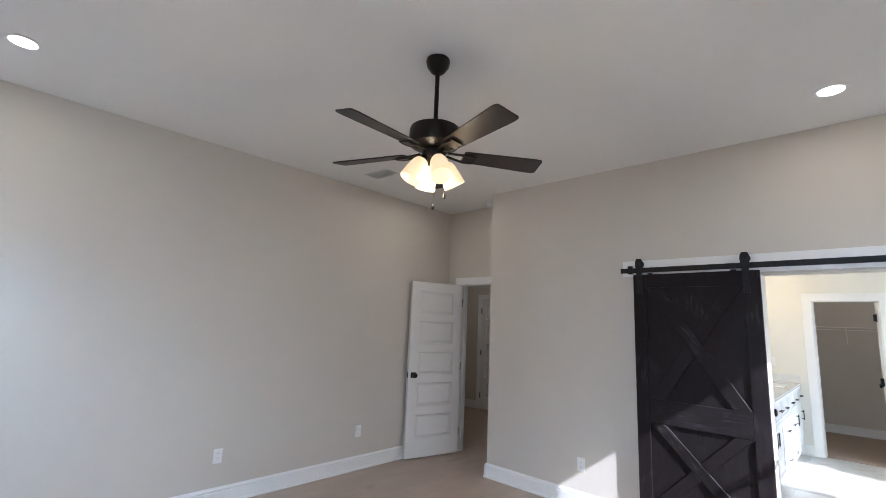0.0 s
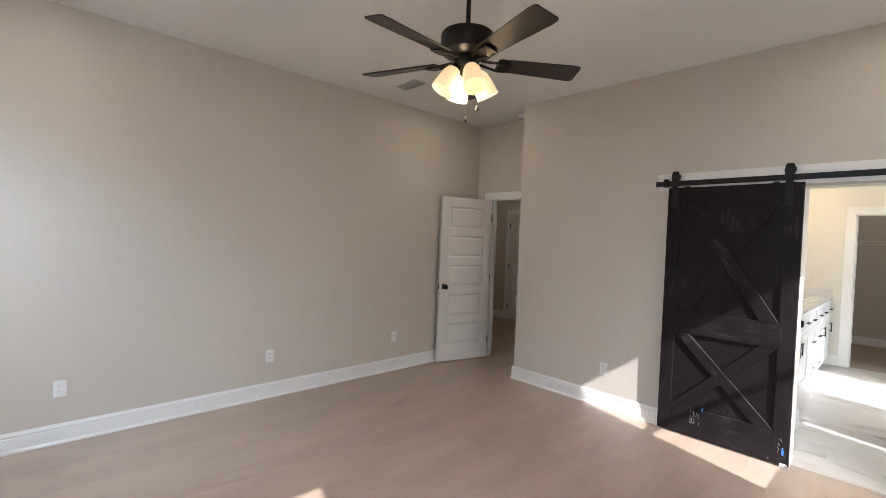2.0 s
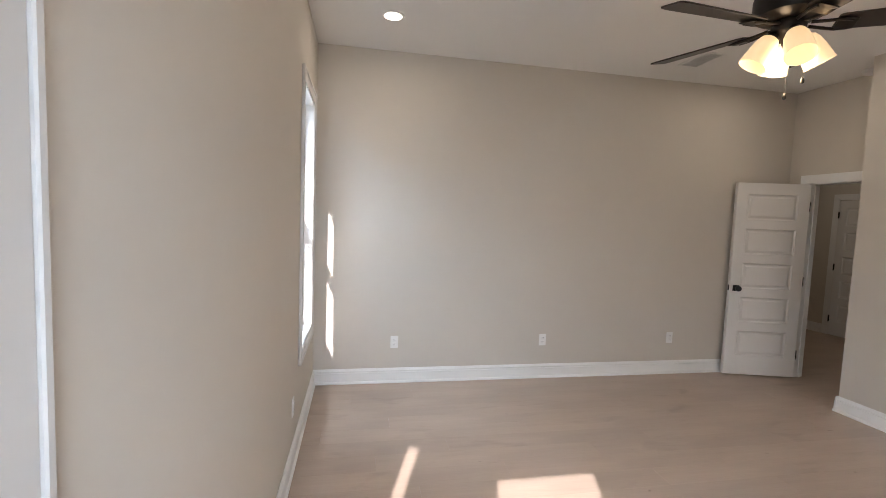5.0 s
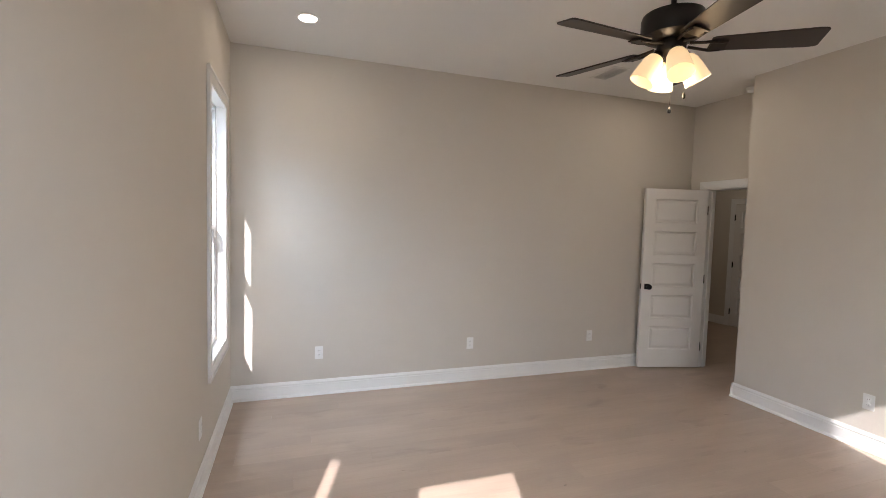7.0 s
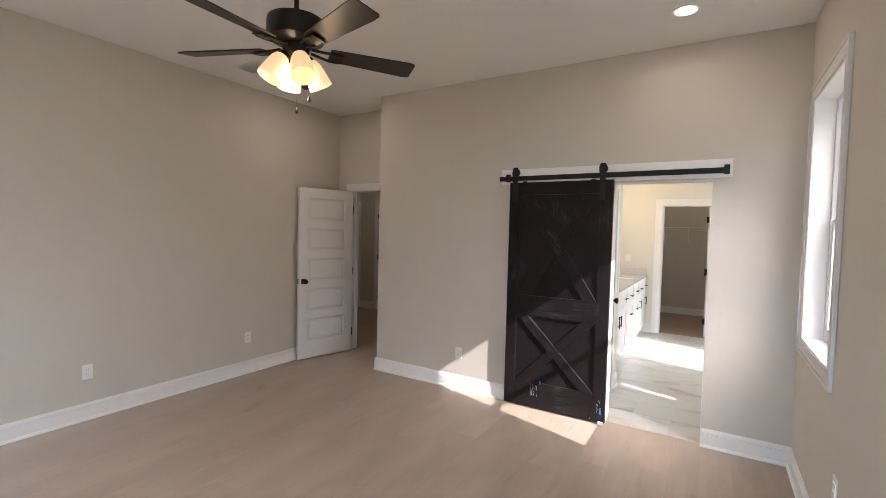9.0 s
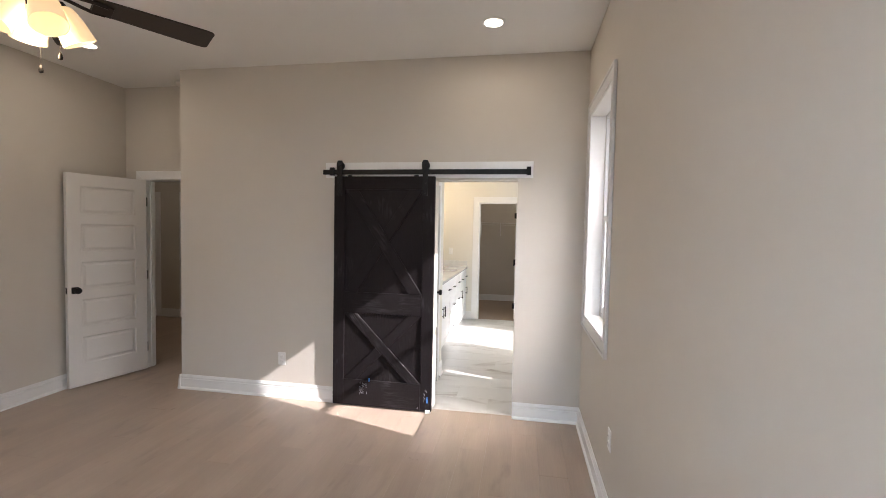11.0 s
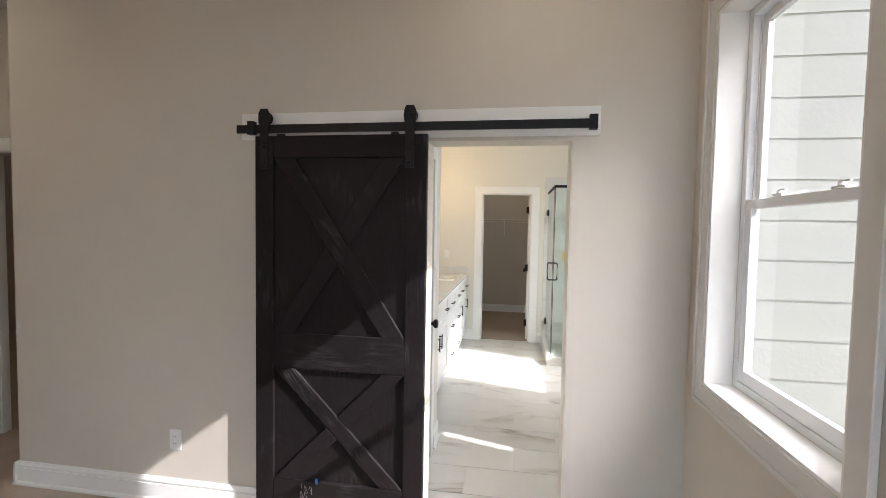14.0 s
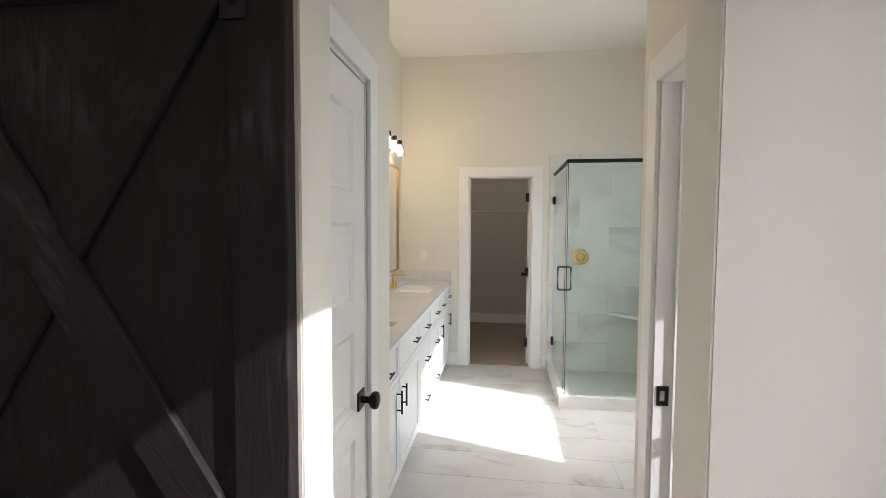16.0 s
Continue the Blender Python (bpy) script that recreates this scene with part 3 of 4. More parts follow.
def panel_leaf(parent, w, h, t=0.035):
    """A five-panel door leaf. Local: x from the hinge (0) to the latch (w), y is its thickness, z up."""
    st, top, bot, lock = 0.112, 0.115, 0.205, 0.095
    ph = (h - top - bot - 4 * lock) / 5
    bm = bmesh.new()
    bars = [(0, st, 0, h), (w - st, w, 0, h), (st, w - st, 0, bot), (st, w - st, h - top, h)]
    z, fields = bot, []
    for i in range(5):
        fields.append((z, z + ph))
        z += ph
        if i < 4:
            bars.append((st, w - st, z, z + lock))
            z += lock
    for x0, x1, z0, z1 in bars:
        box(x0, x1, 0, t, z0, z1, 0.0, bm)
    leaf = part("leaf", bm, DOOR, parent)
    for z0, z1 in fields:
        bm = box(st, w - st, 0.010, t - 0.010, z0, z1)
        x0, x1 = st, w - st
        for y_out, y_in, s in ((0.001, 0.0095, -1), (t - 0.001, t - 0.0095, 1)):   # sticking round the recess, and the raised field
            e, d = 0.012, 0.040
            ring = [[(x0, z0), (x1, z0), (x1, z1), (x0, z1)], [(x0 + e, z0 + e), (x1 - e, z0 + e), (x1 - e, z1 - e), (x0 + e, z1 - e)]]
            for i in range(4):
                k = (i + 1) % 4
                q = [(ring[0][i], y_out), (ring[0][k], y_out), (ring[1][k], y_in), (ring[1][i], y_in)]
                bm.faces.new([bm.verts.new((p[0], y, p[1])) for p, y in q])
            f = [(x0 + e + 0.010, z0 + e + 0.010), (x1 - e - 0.010, z0 + e + 0.010), (x1 - e - 0.010, z1 - e - 0.010), (x0 + e + 0.010, z1 - e - 0.010)]
            i2 = [(x0 + d, z0 + d), (x1 - d, z0 + d), (x1 - d, z1 - d), (x0 + d, z1 - d)]
            yb, yt = (0.0098, 0.004) if s < 0 else (t - 0.0098, t - 0.004)
            lo = [bm.verts.new((p[0], yb, p[1])) for p in f]
            hi = [bm.verts.new((p[0], yt, p[1])) for p in i2]
            bm.faces.new(hi)
            for i in range(4):
                k = (i + 1) % 4
                bm.faces.new((lo[i], lo[k], hi[k], hi[i]))
        part("panel", bm, DOOR, leaf)
    return leaf


def hinge(parent, x, y, z, slim=False):
    bm = box(x - 0.002, x + 0.003, y - 0.002, y + 0.002, z - 0.045, z + 0.045, 0.0005) if slim else box(x - 0.003, x + 0.008, y - 0.003, y + 0.024, z - 0.045, z + 0.045, 0.001)
    r = 0.0035 if slim else 0.006
    tube([(x, y - r, z - 0.05), (x, y - r, z + 0.05)], r, 10, bm)
    part("hinge", bm, BLACK, parent, "black butt hinge")


def door_casing(name, along, hole, face, out, mat=TRIM, w=0.088, sides="LRT", label="white painted flat door casing"):
    """Trim round a doorway on one face of a wall. along: x or y; out: +1 or -1, the way the face looks."""
    m = pose(0, face, 0) if along == "x" else pose(face, 0, 0, 0, 0, 90)
    t = thing(name, label, "door casing", m, kind="structure")
    way = out if along == "x" else -out
    mitre_frame(t, "casing", hole[0] + 0.006, hole[1] - 0.006, 0.001, hole[3] - 0.006, w, 0.001 * way, 0.017 * way, mat, 0.002, sides)
    return t


def door_jamb(name, along, hole, c0, c1, label="white painted door jamb", stops=True):
    t = thing(name, label, "door jamb", kind="structure")
    j = 0.016
    for lo, hi, z0, z1 in ((hole[0] - 0.0, hole[0] + j, 0.001, hole[3]), (hole[1] - j, hole[1], 0.001, hole[3]), (hole[0] + j, hole[1] - j, hole[3] - j, hole[3])):
        part("jamb_board", box(lo, hi, c0, c1, z0, z1, 0.001) if along == "x" else box(c0, c1, lo, hi, z0, z1, 0.001), TRIM, t)
    s = (c0 + c1) / 2
    for lo, hi, z0, z1 in () if not stops else ((hole[0] + j, hole[0] + j + 0.010, 0.001, hole[3] - j), (hole[1] - j - 0.010, hole[1] - j, 0.001, hole[3] - j)):
        part("door_stop", box(lo, hi, s, s + 0.032, z0, z1, 0.001) if along == "x" else box(s, s + 0.032, lo, hi, z0, z1, 0.001), TRIM, t)
    return t


# hall doorway, its open door and what shows behind
door_jamb("door_frame_hall", "x", HALL, YA - 0.004, YA + 0.124)
door_casing("door_casing_hall", "x", HALL, YA, -1)
ANG = math.degrees(math.atan2(-0.700, -0.180))
door = thing("door_1", "open white five-panel door against the greige wall", "door", pose(-3.738, 4.446, 0.014, 0, 0, ANG), kind="structure")
leaf = panel_leaf(door, 0.724, 2.028, 0.044)
knob(leaf, (0.664, 0.044, 0.925), 1)
knob(leaf, (0.664, 0.0, 0.925), -1)
part("latch_plate", box(0.7235, 0.7255, 0.010, 0.034, 0.895, 0.955, 0.0005), BLACK, leaf, "black latch plate on the edge")
for z in (0.24, 1.02, 1.80):
    hinge(door, -0.006, 0.045, z, True)
stop = thing("door_stop", "small black spring door stop on the baseboard", "door stop", pose(XW + 0.016, 3.80, 0.075))
part("spring", tube([(0, 0, 0), (0.02, 0, 0), (0.045, 0, -0.002)], 0.006), BLACK, stop)
part("tip", tube([(0.044, 0, -0.002), (0.060, 0, -0.003)], 0.010), BLACK, stop)

HD = (-5.35, -4.63, 0, 2.04)
HK = (-6.60, -5.88, 0, 2.04)
for nm, way in (("door_casing_far", HD), ("door_casing_far_side", HK)):
    door_casing(nm, "x", way, HN, -1)
far = thing("door_2", "closed white five-panel door in the dim hall", "door", pose(HD[0] + 0.01, HN - 0.022, 0.012), kind="structure")
panel_leaf(far, 0.70, 2.015, 0.022)
for z in (0.24, 1.02, 1.80):
    hinge(far, 0.006, -0.003, z)
side = thing("door_5", "closed white five-panel hall door with black knob", "door", pose(HK[0] + 0.01, HN - 0.022, 0.012), kind="structure")
sl = panel_leaf(side, 0.70, 2.015, 0.022)
knob(sl, (0.645, 0.0, 0.90), -1)

# door to the left of the bathroom passage, closed
door_casing("door_casing_linen", "y", LIN, VL, 1, w=0.086, sides="RT")
door_jamb("door_frame_linen", "y", LIN, VL - 0.12, VL - 0.001, stops=False)
lin = thing("door_3", "closed white five-panel door with black knob", "door", pose(VL - 0.004, LIN[0] + 0.02, 0.012, 0, 0, 90), kind="structure")
lf = panel_leaf(lin, 0.535, 1.995)
knob(lf, (0.480, 0.0, 0.930), -1)

# doorway to the right of the passage
door_casing("door_casing_toilet", "y", WC, VR, -1, w=0.088, sides="LRT")
wcj = door_jamb("door_frame_toilet", "y", WC, VR - 0.001, VR + 0.121)
part("strike_plate", box(VR + 0.010, VR + 0.050, WC[1] - 0.0185, WC[1] - 0.0162, 0.905, 0.975, 0.0005), BLACK, wcj, "black strike plate")
part("strike_hole", box(VR + 0.020, VR + 0.036, WC[1] - 0.0192, WC[1] - 0.0186, 0.922, 0.958), CHROME, wcj)

# closet doorway, with its door swung in
door_casing("door_casing_closet", "x", CLO, BN, -1, w=0.103)
door_jamb("door_frame_closet", "x", CLO, BN - 0.001, BN + 0.121)
clo = thing("door_4", "white five-panel closet door standing wide open", "door", pose(CLO[1] - 0.018, BN + 0.118, 0.012, 0, 0, 87), kind="structure")
cl = panel_leaf(clo, 0.64, 2.03)
knob(cl, (0.585, 0.035, 0.93), 1)
for z in (0.24, 1.02, 1.83):
    hinge(clo, -0.020, 0.034, z)


# thin skin, paler than the wall, on the return of the barn-door opening
lin_t = thing("opening_liner", "thin pale cream skin on the return of the barn-door opening", "door jamb", kind="structure")
for q in ((DOOR_L + 0.0004, DOOR_L + 0.004, 0.003, DOOR_T - 0.0005), (DOOR_R - 0.004, DOOR_R - 0.0004, 0.003, DOOR_T - 0.0005), (DOOR_L + 0.0045, DOOR_R - 0.0045, DOOR_T - 0.004, DOOR_T - 0.0004)):
    part("jamb_board", box(q[0], q[1], YN + 0.002, YN + 0.139, q[2], q[3]), BATH_WALL, lin_t)


# ---- barn door ----
BX0, BX1, BZ0, BZ1, BY = -1.360, -0.462, 0.012, 2.027, 3.970
barn = thing("barn_door", "black-stained wooden sliding barn door with double X braces", "barn door", pose(BX0, BY, BZ0))
BWD, BHT = BX1 - BX0, BZ1 - BZ0
ST, TOP, MID0, MID1, BOT = 0.100, 0.112, 0.822, 1.006, 0.232
part("back_panel", box(0.004, BWD - 0.004, 0.016, 0.036, 0.004, BHT - 0.004), BARN, barn)
for x0, x1, z0, z1, nm in ((0, ST, 0, BHT, "stile"), (BWD - ST, BWD, 0, BHT, "stile"), (ST, BWD - ST, BHT - TOP, BHT, "rail"), (ST, BWD - ST, MID0, MID1, "rail"), (ST, BWD - ST, 0, BOT, "rail")):
    part(nm, box(x0 + 0.0004, x1 - 0.0004, 0, 0.0365, z0 + 0.0004, z1 - 0.0004, 0.003), BARN if nm == "stile" else BARN_FLAT, barn)


def braces(z0, z1, s=0.117):
    """Two crossed boards whose outer edges start in the panel's corners; s is their width along the rails."""
    x0, x1 = ST, BWD - ST
    falling = [(x0, z1), (x0 + s, z1), (x1, z0), (x1 - s, z0)]
    rising = [(x0, z0), (x0 + s, z0), (x1, z1), (x1 - s, z1)]
    n = Vector((z1 - z0, x1 - s - x0)).normalized()
    lo, hi = n.x * x0 + n.y * z1, n.x * x1 + n.y * z0
    for p, paint in ((falling, BARN_FALLING), (clip(rising, n.x, n.y, lo - 0.0006), BARN_RISING), (clip(rising, -n.x, -n.y, -hi - 0.0006), BARN_RISING)):
        part("brace", prism(p, lambda u, v, k: (u, 0.0004 if k else 0.0165, v), bevel=0.004), paint, barn)


braces(MID1, BHT - TOP)
braces(BOT, MID0)
for x, z, w, h in ((0.335, 0.222, 0.012, 0.030), (0.855, 0.075, 0.014, 0.034), (0.858, 0.112, 0.008, 0.016)):
    part("tape", box(x, x + w, -0.0012, -0.0004, z, z + h, 0.0), TAPE, barn, "scrap of blue masking tape")
WORN = material("worn_white_mark", (0.21, 0.21, 0.225), 0.6, grain=((60, (3, 1, 1), 0.5),), stain=0.5, stain_scale=60)
scratch = random.Random(4)
for cx, cz, sx, sz, many in ((0.285, 0.150, 0.032, 0.050, 34), (0.845, 0.130, 0.014, 0.062, 16), (0.755, 0.016, 0.025, 0.004, 3)):
    for _ in range(many):
        x, z = cx + scratch.uniform(-sx, sx), cz + scratch.uniform(-sz, sz)
        w, h, s = scratch.uniform(0.0015, 0.005), scratch.uniform(0.006, 0.026), scratch.uniform(-0.006, 0.006)
        bm = prism([(x, z), (x + w, z + 0.002), (x + w * 0.7 + s, z + h), (x + s, z + h * 0.9)], lambda u, v, k: (u, -0.0009 if k else -0.0003, v))
        part("scuff", bm, WORN, barn, "pale rubbed mark")
for x in (0.052, BWD - 0.085):                                 # hangers: strap, wheel, bolts
    top = BHT + 0.136
    bm = prism([(x - 0.022, BHT - 0.165), (x + 0.022, BHT - 0.165), (x + 0.022, BHT + 0.045), (x + 0.030, BHT + 0.068), (x + 0.030, top - 0.024), (x + 0.019, top), (x - 0.019, top), (x - 0.030, top - 0.024), (x - 0.030, BHT + 0.068), (x - 0.022, BHT + 0.045)], lambda u, v, k: (u, -0.0065 if k else -0.0004, v), bevel=0.001)
    hang = part("hanger_strap", bm, BLACK, barn, "black flat steel hanger")
    part("wheel", lathe([(0, -0.012), (0.034, -0.012), (0.034, -0.006), (0.0285, -0.005), (0.0285, 0.005), (0.034, 0.006), (0.034, 0.012), (0, 0.013)], 32, None,
         Matrix.Translation((x, 0.013, BHT + 0.091)) @ Matrix.Rotation(math.pi / 2, 4, "X")), BLACK, hang, "", True)
    for dz in (-0.135, -0.055, 0.091):
        part("bolt", lathe([(0.0095, 0), (0.0095, 0.006), (0.006, 0.009), (0, 0.0095)], 8, None, Matrix.Translation((x, -0.0065, BHT + dz)) @ Matrix.Rotation(math.pi / 2, 4, "X")), BLACK, hang)
for x in (0.135, BWD - 0.165):
    part("anti_jump_block", box(x - 0.018, x + 0.018, 0.008, 0.028, BHT, BHT + 0.012, 0.002), BLACK, barn)
rail = thing("barn_door_rail", "black flat steel barn-door rail with end stops", "rail", pose(0, 0, 0))
part("bar", box(-1.470, 0.326, 3.980, 3.989, 2.044, 2.086, 0.001), BLACK, rail)
for x in (-1.30, -0.86, -0.40, 0.02, 0.24):
    part("standoff", tube([(x, 3.979, 2.062), (x, 4.014, 2.062)], 0.011, 14), BLACK, rail)
for x in (-1.386, 0.308):
    bm = box(x - 0.018, x + 0.018, 3.968, 4.000, 2.036, 2.104, 0.002)
    part("end_stop", bm, BLACK, rail)
tagged(part("header_board", box(-1.462, 0.345, YN - 0.019, YN - 0.0006, 2.018, 2.152, 0.002), TRIM), "white painted header board behind the black rail", "trim", kind="structure")
guide = thing("floor_guide", "small white floor guide under the barn door", "door guide", pose(-0.49, BY + 0.018, 0))
part("base", box(-0.022, 0.022, -0.030, 0.050, 0, 0.004, 0.001), PLATE, guide)
part("lip", box(-0.022, 0.022, -0.030, -0.0215, 0.004, 0.030, 0.001), PLATE, guide)


# ---- ceiling fan ----
FX, FY = -1.578, 1.715
FAN_TURN = 57.5
fan = thing("ceiling_fan", "dark bronze five-blade ceiling fan with four lit opal shades", "ceiling fan", pose(FX, FY, 0))
part("canopy", lathe([(0, ZC - 0.001), (0.066, ZC - 0.001), (0.068, ZC - 0.016), (0.061, ZC - 0.044), (0.042, ZC - 0.072), (0.024, ZC - 0.086), (0.014, ZC - 0.088), (0, ZC - 0.088)], 40), FANBODY, fan, "", True)
part("downrod", tube([(0, 0, 2.62), (0, 0, ZC - 0.08)], 0.0125, 20), FANBODY, fan, "", True)
part("motor_housing", lathe([(0, 2.634), (0.024, 2.634), (0.024, 2.621), (0.11, 2.619), (0.136, 2.610), (0.141, 2.594), (0.141, 2.535), (0.132, 2.512), (0.105, 2.498), (0.06, 2.490), (0, 2.490)], 48), FANBODY, fan, "", True)
part("switch_housing", lathe([(0, 2.495), (0.062, 2.495), (0.066, 2.482), (0.064, 2.455), (0.050, 2.438), (0.030, 2.42), (0.018, 2.38), (0, 2.375)], 36), FANBODY, fan, "", True)
for i in range(5):
    a = radians(FAN_TURN + 72 * i)
    m = Matrix.Rotation(a, 4, "Z")
    iron = bmesh.new()
    for s in (-1, 1):
        tube([(0.075, s * 0.016, 2.536), (0.13, s * 0.026, 2.528), (0.17, s * 0.034, 2.524), (0.215, s * 0.030, 2.522)], 0.007, 8, iron)
    box(0.165, 0.235, -0.036, 0.036, 2.519, 2.525, 0.002, iron)
    out = [(0.165, -0.044), (0.18, -0.052), (0.58, -0.068), (0.612, -0.066), (0.622, -0.056), (0.626, 0.056), (0.616, 0.066), (0.58, 0.068), (0.18, 0.052), (0.165, 0.044)]
    bm = prism(out, lambda u, v, k: (u, v, 0.0035 if k else -0.0035), bevel=0.0015)
    moved(bm, m @ Matrix.Translation((0, 0, 2.472)) @ Matrix.Rotation(radians(-13), 4, "X"))
    blade = part("blade", bm, BLADE, fan, "dark walnut fan blade")
    part("blade_iron", moved(iron, m @ Matrix.Translation((0, 0, 2.468)) @ Matrix.Rotation(radians(-13), 4, "X") @ Matrix.Translation((0, 0, -2.528 - 0.004))), FANBODY, blade)
for i in range(4):
    a = radians(65 + 90 * i)
    m = Matrix.Rotation(a, 4, "Z") @ Matrix.Translation((0.062, 0, 2.428)) @ Matrix.Rotation(radians(-29), 4, "Y")
    arm = part("light_arm", moved(lathe([(0, 0.012), (0.022, 0.012), (0.026, 0.0), (0.026, -0.022), (0, -0.022)], 20), m), FANBODY, fan, "", True)
    shade = part("shade", moved(lathe([(0.024, -0.004), (0.036, -0.012), (0.046, -0.035), (0.053, -0.075), (0.058, -0.125), (0.060, -0.142), (0.057, -0.142), (0.052, -0.10), (0.043, -0.04), (0.030, -0.014), (0.022, -0.008)], 32), m), SHADE, arm, "frosted glass shade glowing warm", True)
    shade.visible_shadow = True
for x, y, z in ((0.004, 0.004, 2.172), (0.046, 0.045, 2.235)):
    chain = part("pull_chain", tube([(x * 0.6, y * 0.6, 2.45), (x, y, 2.36), (x, y, z + 0.02)], 0.0010, 6), FANBODY, fan)
    part("pull", lathe([(0, 0.012), (0.003, 0.010), (0.008, -0.006), (0.007, -0.016), (0, -0.020)], 12, None, Matrix.Translation((x, y, z))), FANBODY, chain, "dark teardrop pull", True)
lamp("fan_light", "POINT", (FX, FY, 2.25), 5.2, (1.0, 0.75, 0.45), 0.09)


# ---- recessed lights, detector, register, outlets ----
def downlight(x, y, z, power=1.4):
    t = thing("recessed_light", "round white recessed ceiling light, switched on; hall and closet ones added unseen", "ceiling light", pose(x, y, z), group="recessed ceiling lights")
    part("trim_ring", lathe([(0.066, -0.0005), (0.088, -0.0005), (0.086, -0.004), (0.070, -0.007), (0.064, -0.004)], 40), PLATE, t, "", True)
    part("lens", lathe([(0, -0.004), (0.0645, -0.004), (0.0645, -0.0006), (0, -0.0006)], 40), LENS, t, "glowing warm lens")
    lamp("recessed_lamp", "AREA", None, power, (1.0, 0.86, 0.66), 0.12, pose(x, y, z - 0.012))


for x, y in ((-3.267, 0.085), (0.034, 3.453), (-3.27, 3.42), (0.034, 0.085)):
    downlight(x, y, ZC)
# hall light: unseen, added to lift the hall with warm light
downlight(-5.0, 5.75, ZC, 2.0)
# closet light: no known fixture, added to brighten the closet
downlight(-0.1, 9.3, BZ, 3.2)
det = thing("smoke_detector", "round white smoke detector on the alcove ceiling", "smoke detector", pose(-3.19, 4.36, ZC))
part("base", lathe([(0, -0.0005), (0.066, -0.0005), (0.066, -0.012), (0, -0.012)], 36), PLATE, det, "", True)
part("cover", lathe([(0.060, -0.0125), (0.058, -0.030), (0.045, -0.040), (0.018, -0.043), (0, -0.043)], 36), PLATE, det, "", True)
reg = thing("ceiling_register", "white metal ceiling air register", "vent", pose(-3.40, 2.79, ZC))
bm = bmesh.new()
for q in ((-0.18, 0.18, -0.10, -0.075), (-0.18, 0.18, 0.075, 0.10), (-0.18, -0.155, -0.075, 0.075), (0.155, 0.18, -0.075, 0.075)):
    box(*q, -0.006, -0.0005, 0.0, bm)
part("frame", bm, CEIL, reg)
part("backing", box(-0.155, 0.155, -0.075, 0.075, -0.0025, -0.0006), VENT, reg)
for i in range(11):
    y = -0.068 + 0.0136 * i
    part("slat", moved(box(-0.155, 0.155, -0.0058, 0.0058, -0.0006, 0.0006), Matrix.Translation((0, y, -0.0060)) @ Matrix.Rotation(radians(25), 4, "X")), CEIL, reg)


def outlet(m, label="white duplex wall outlet"):
    """Local: x to the side, -y into the room, z up, origin at its middle on the wall."""
    t = thing("outlet", label, "outlet", m, group="wall outlets")
    part("cover_plate", box(-0.036, 0.036, -0.006, -0.0004, -0.058, 0.058, 0.002), PLATE, t)
    for s in (-1, 1):
        bm = moved(lathe([(0, 0), (0.0165, 0), (0.0165, 0.0035), (0.015, 0.0045), (0, 0.0045)], 24), Matrix.Translation((0, -0.006, s * 0.020)) @ Matrix.Rotation(math.pi / 2, 4, "X"))
        r = part("receptacle", bm, PLATE, t, "", True)
        for x, h in ((-0.0062, 0.004), (0.0062, 0.0048)):
            part("slot", box(x - 0.0012, x + 0.0012, -0.0110, -0.0104, s * 0.020 + 0.002 - h, s * 0.020 + 0.002 + h), SLOT, r)
    part("screw", lathe([(0, 0), (0.003, 0), (0.003, 0.001), (0, 0.0012)], 10, None, Matrix.Translation((0, -0.006, 0)) @ Matrix.Rotation(math.pi / 2, 4, "X")), PLATE, t)
    return t


for y in (0.227, 1.704, 3.135):
    outlet(pose(XW, y, 0.385, 0, 0, 90))
outlet(pose(-1.885, YN, 0.362, 0, 0, 0))
outlet(pose(-2.66, YS, 0.365, 0, 0, 180))
outlet(pose(XE, 2.78, 0.455, 0, 0, -90))

# ---- bathroom ----
VF = -0.70                                                     # vanity front
CT = 0.935                                                     # counter top


def bar_pull(parent, at, upright=False, length=0.13):
    x, y, z = at
    h = length / 2
    a, b = ((x + 0.028, y, z - h), (x + 0.028, y, z + h)) if upright else ((x + 0.028, y - h, z), (x + 0.028, y + h, z))
    bm = tube([a, b], 0.0055, 10)
    for s in (-0.7, 0.7):
        p = (x, y, z + s * h) if upright else (x, y + s * h, z)
        tube([p, (x + 0.028, p[1], p[2])], 0.005, 8, bm)
    part("pull", bm, BLACK, parent, "black bar pull")


def shaker(name, parent, y0, y1, z0, z1, pull=None, upright=False):
    x = VF
    e, g2 = 0.055 if z1 - z0 > 0.25 else 0.035, 0.002
    y0, y1, z0, z1 = y0 + g2, y1 - g2, z0 + g2, z1 - g2
    bm = bmesh.new()
    for q in ((y0, y0 + e, z0, z1), (y1 - e, y1, z0, z1), (y0 + e, y1 - e, z0, z0 + e), (y0 + e, y1 - e, z1 - e, z1)):
        box(x, x + 0.019, q[0], q[1], q[2], q[3], 0.0, bm)
    box(x, x + 0.011, y0 + e, y1 - e, z0 + e, z1 - e, 0.0, bm)
    front = part(name, bm, CAB, parent)
    if pull:
        bar_pull(front, (x + 0.019, pull[0], pull[1]), upright)


def cabinet(y0, y1, fronts):
    t = thing("vanity_cabinet", "white shaker vanity cabinet with black bar pulls", "cabinet", pose(0, 0, 0), group="vanity cabinets")
    part("body", box(BW + 0.002, VF - 0.001, y0 + 0.001, y1 - 0.001, 0.095, CT - 0.032), CAB, t)
    part("toe_kick", box(BW + 0.002, VF - 0.055, y0 + 0.001, y1 - 0.001, 0.0, 0.095), CAB, t)
    for f in fronts:
        shaker(f[0], t, *f[1:])
    return t


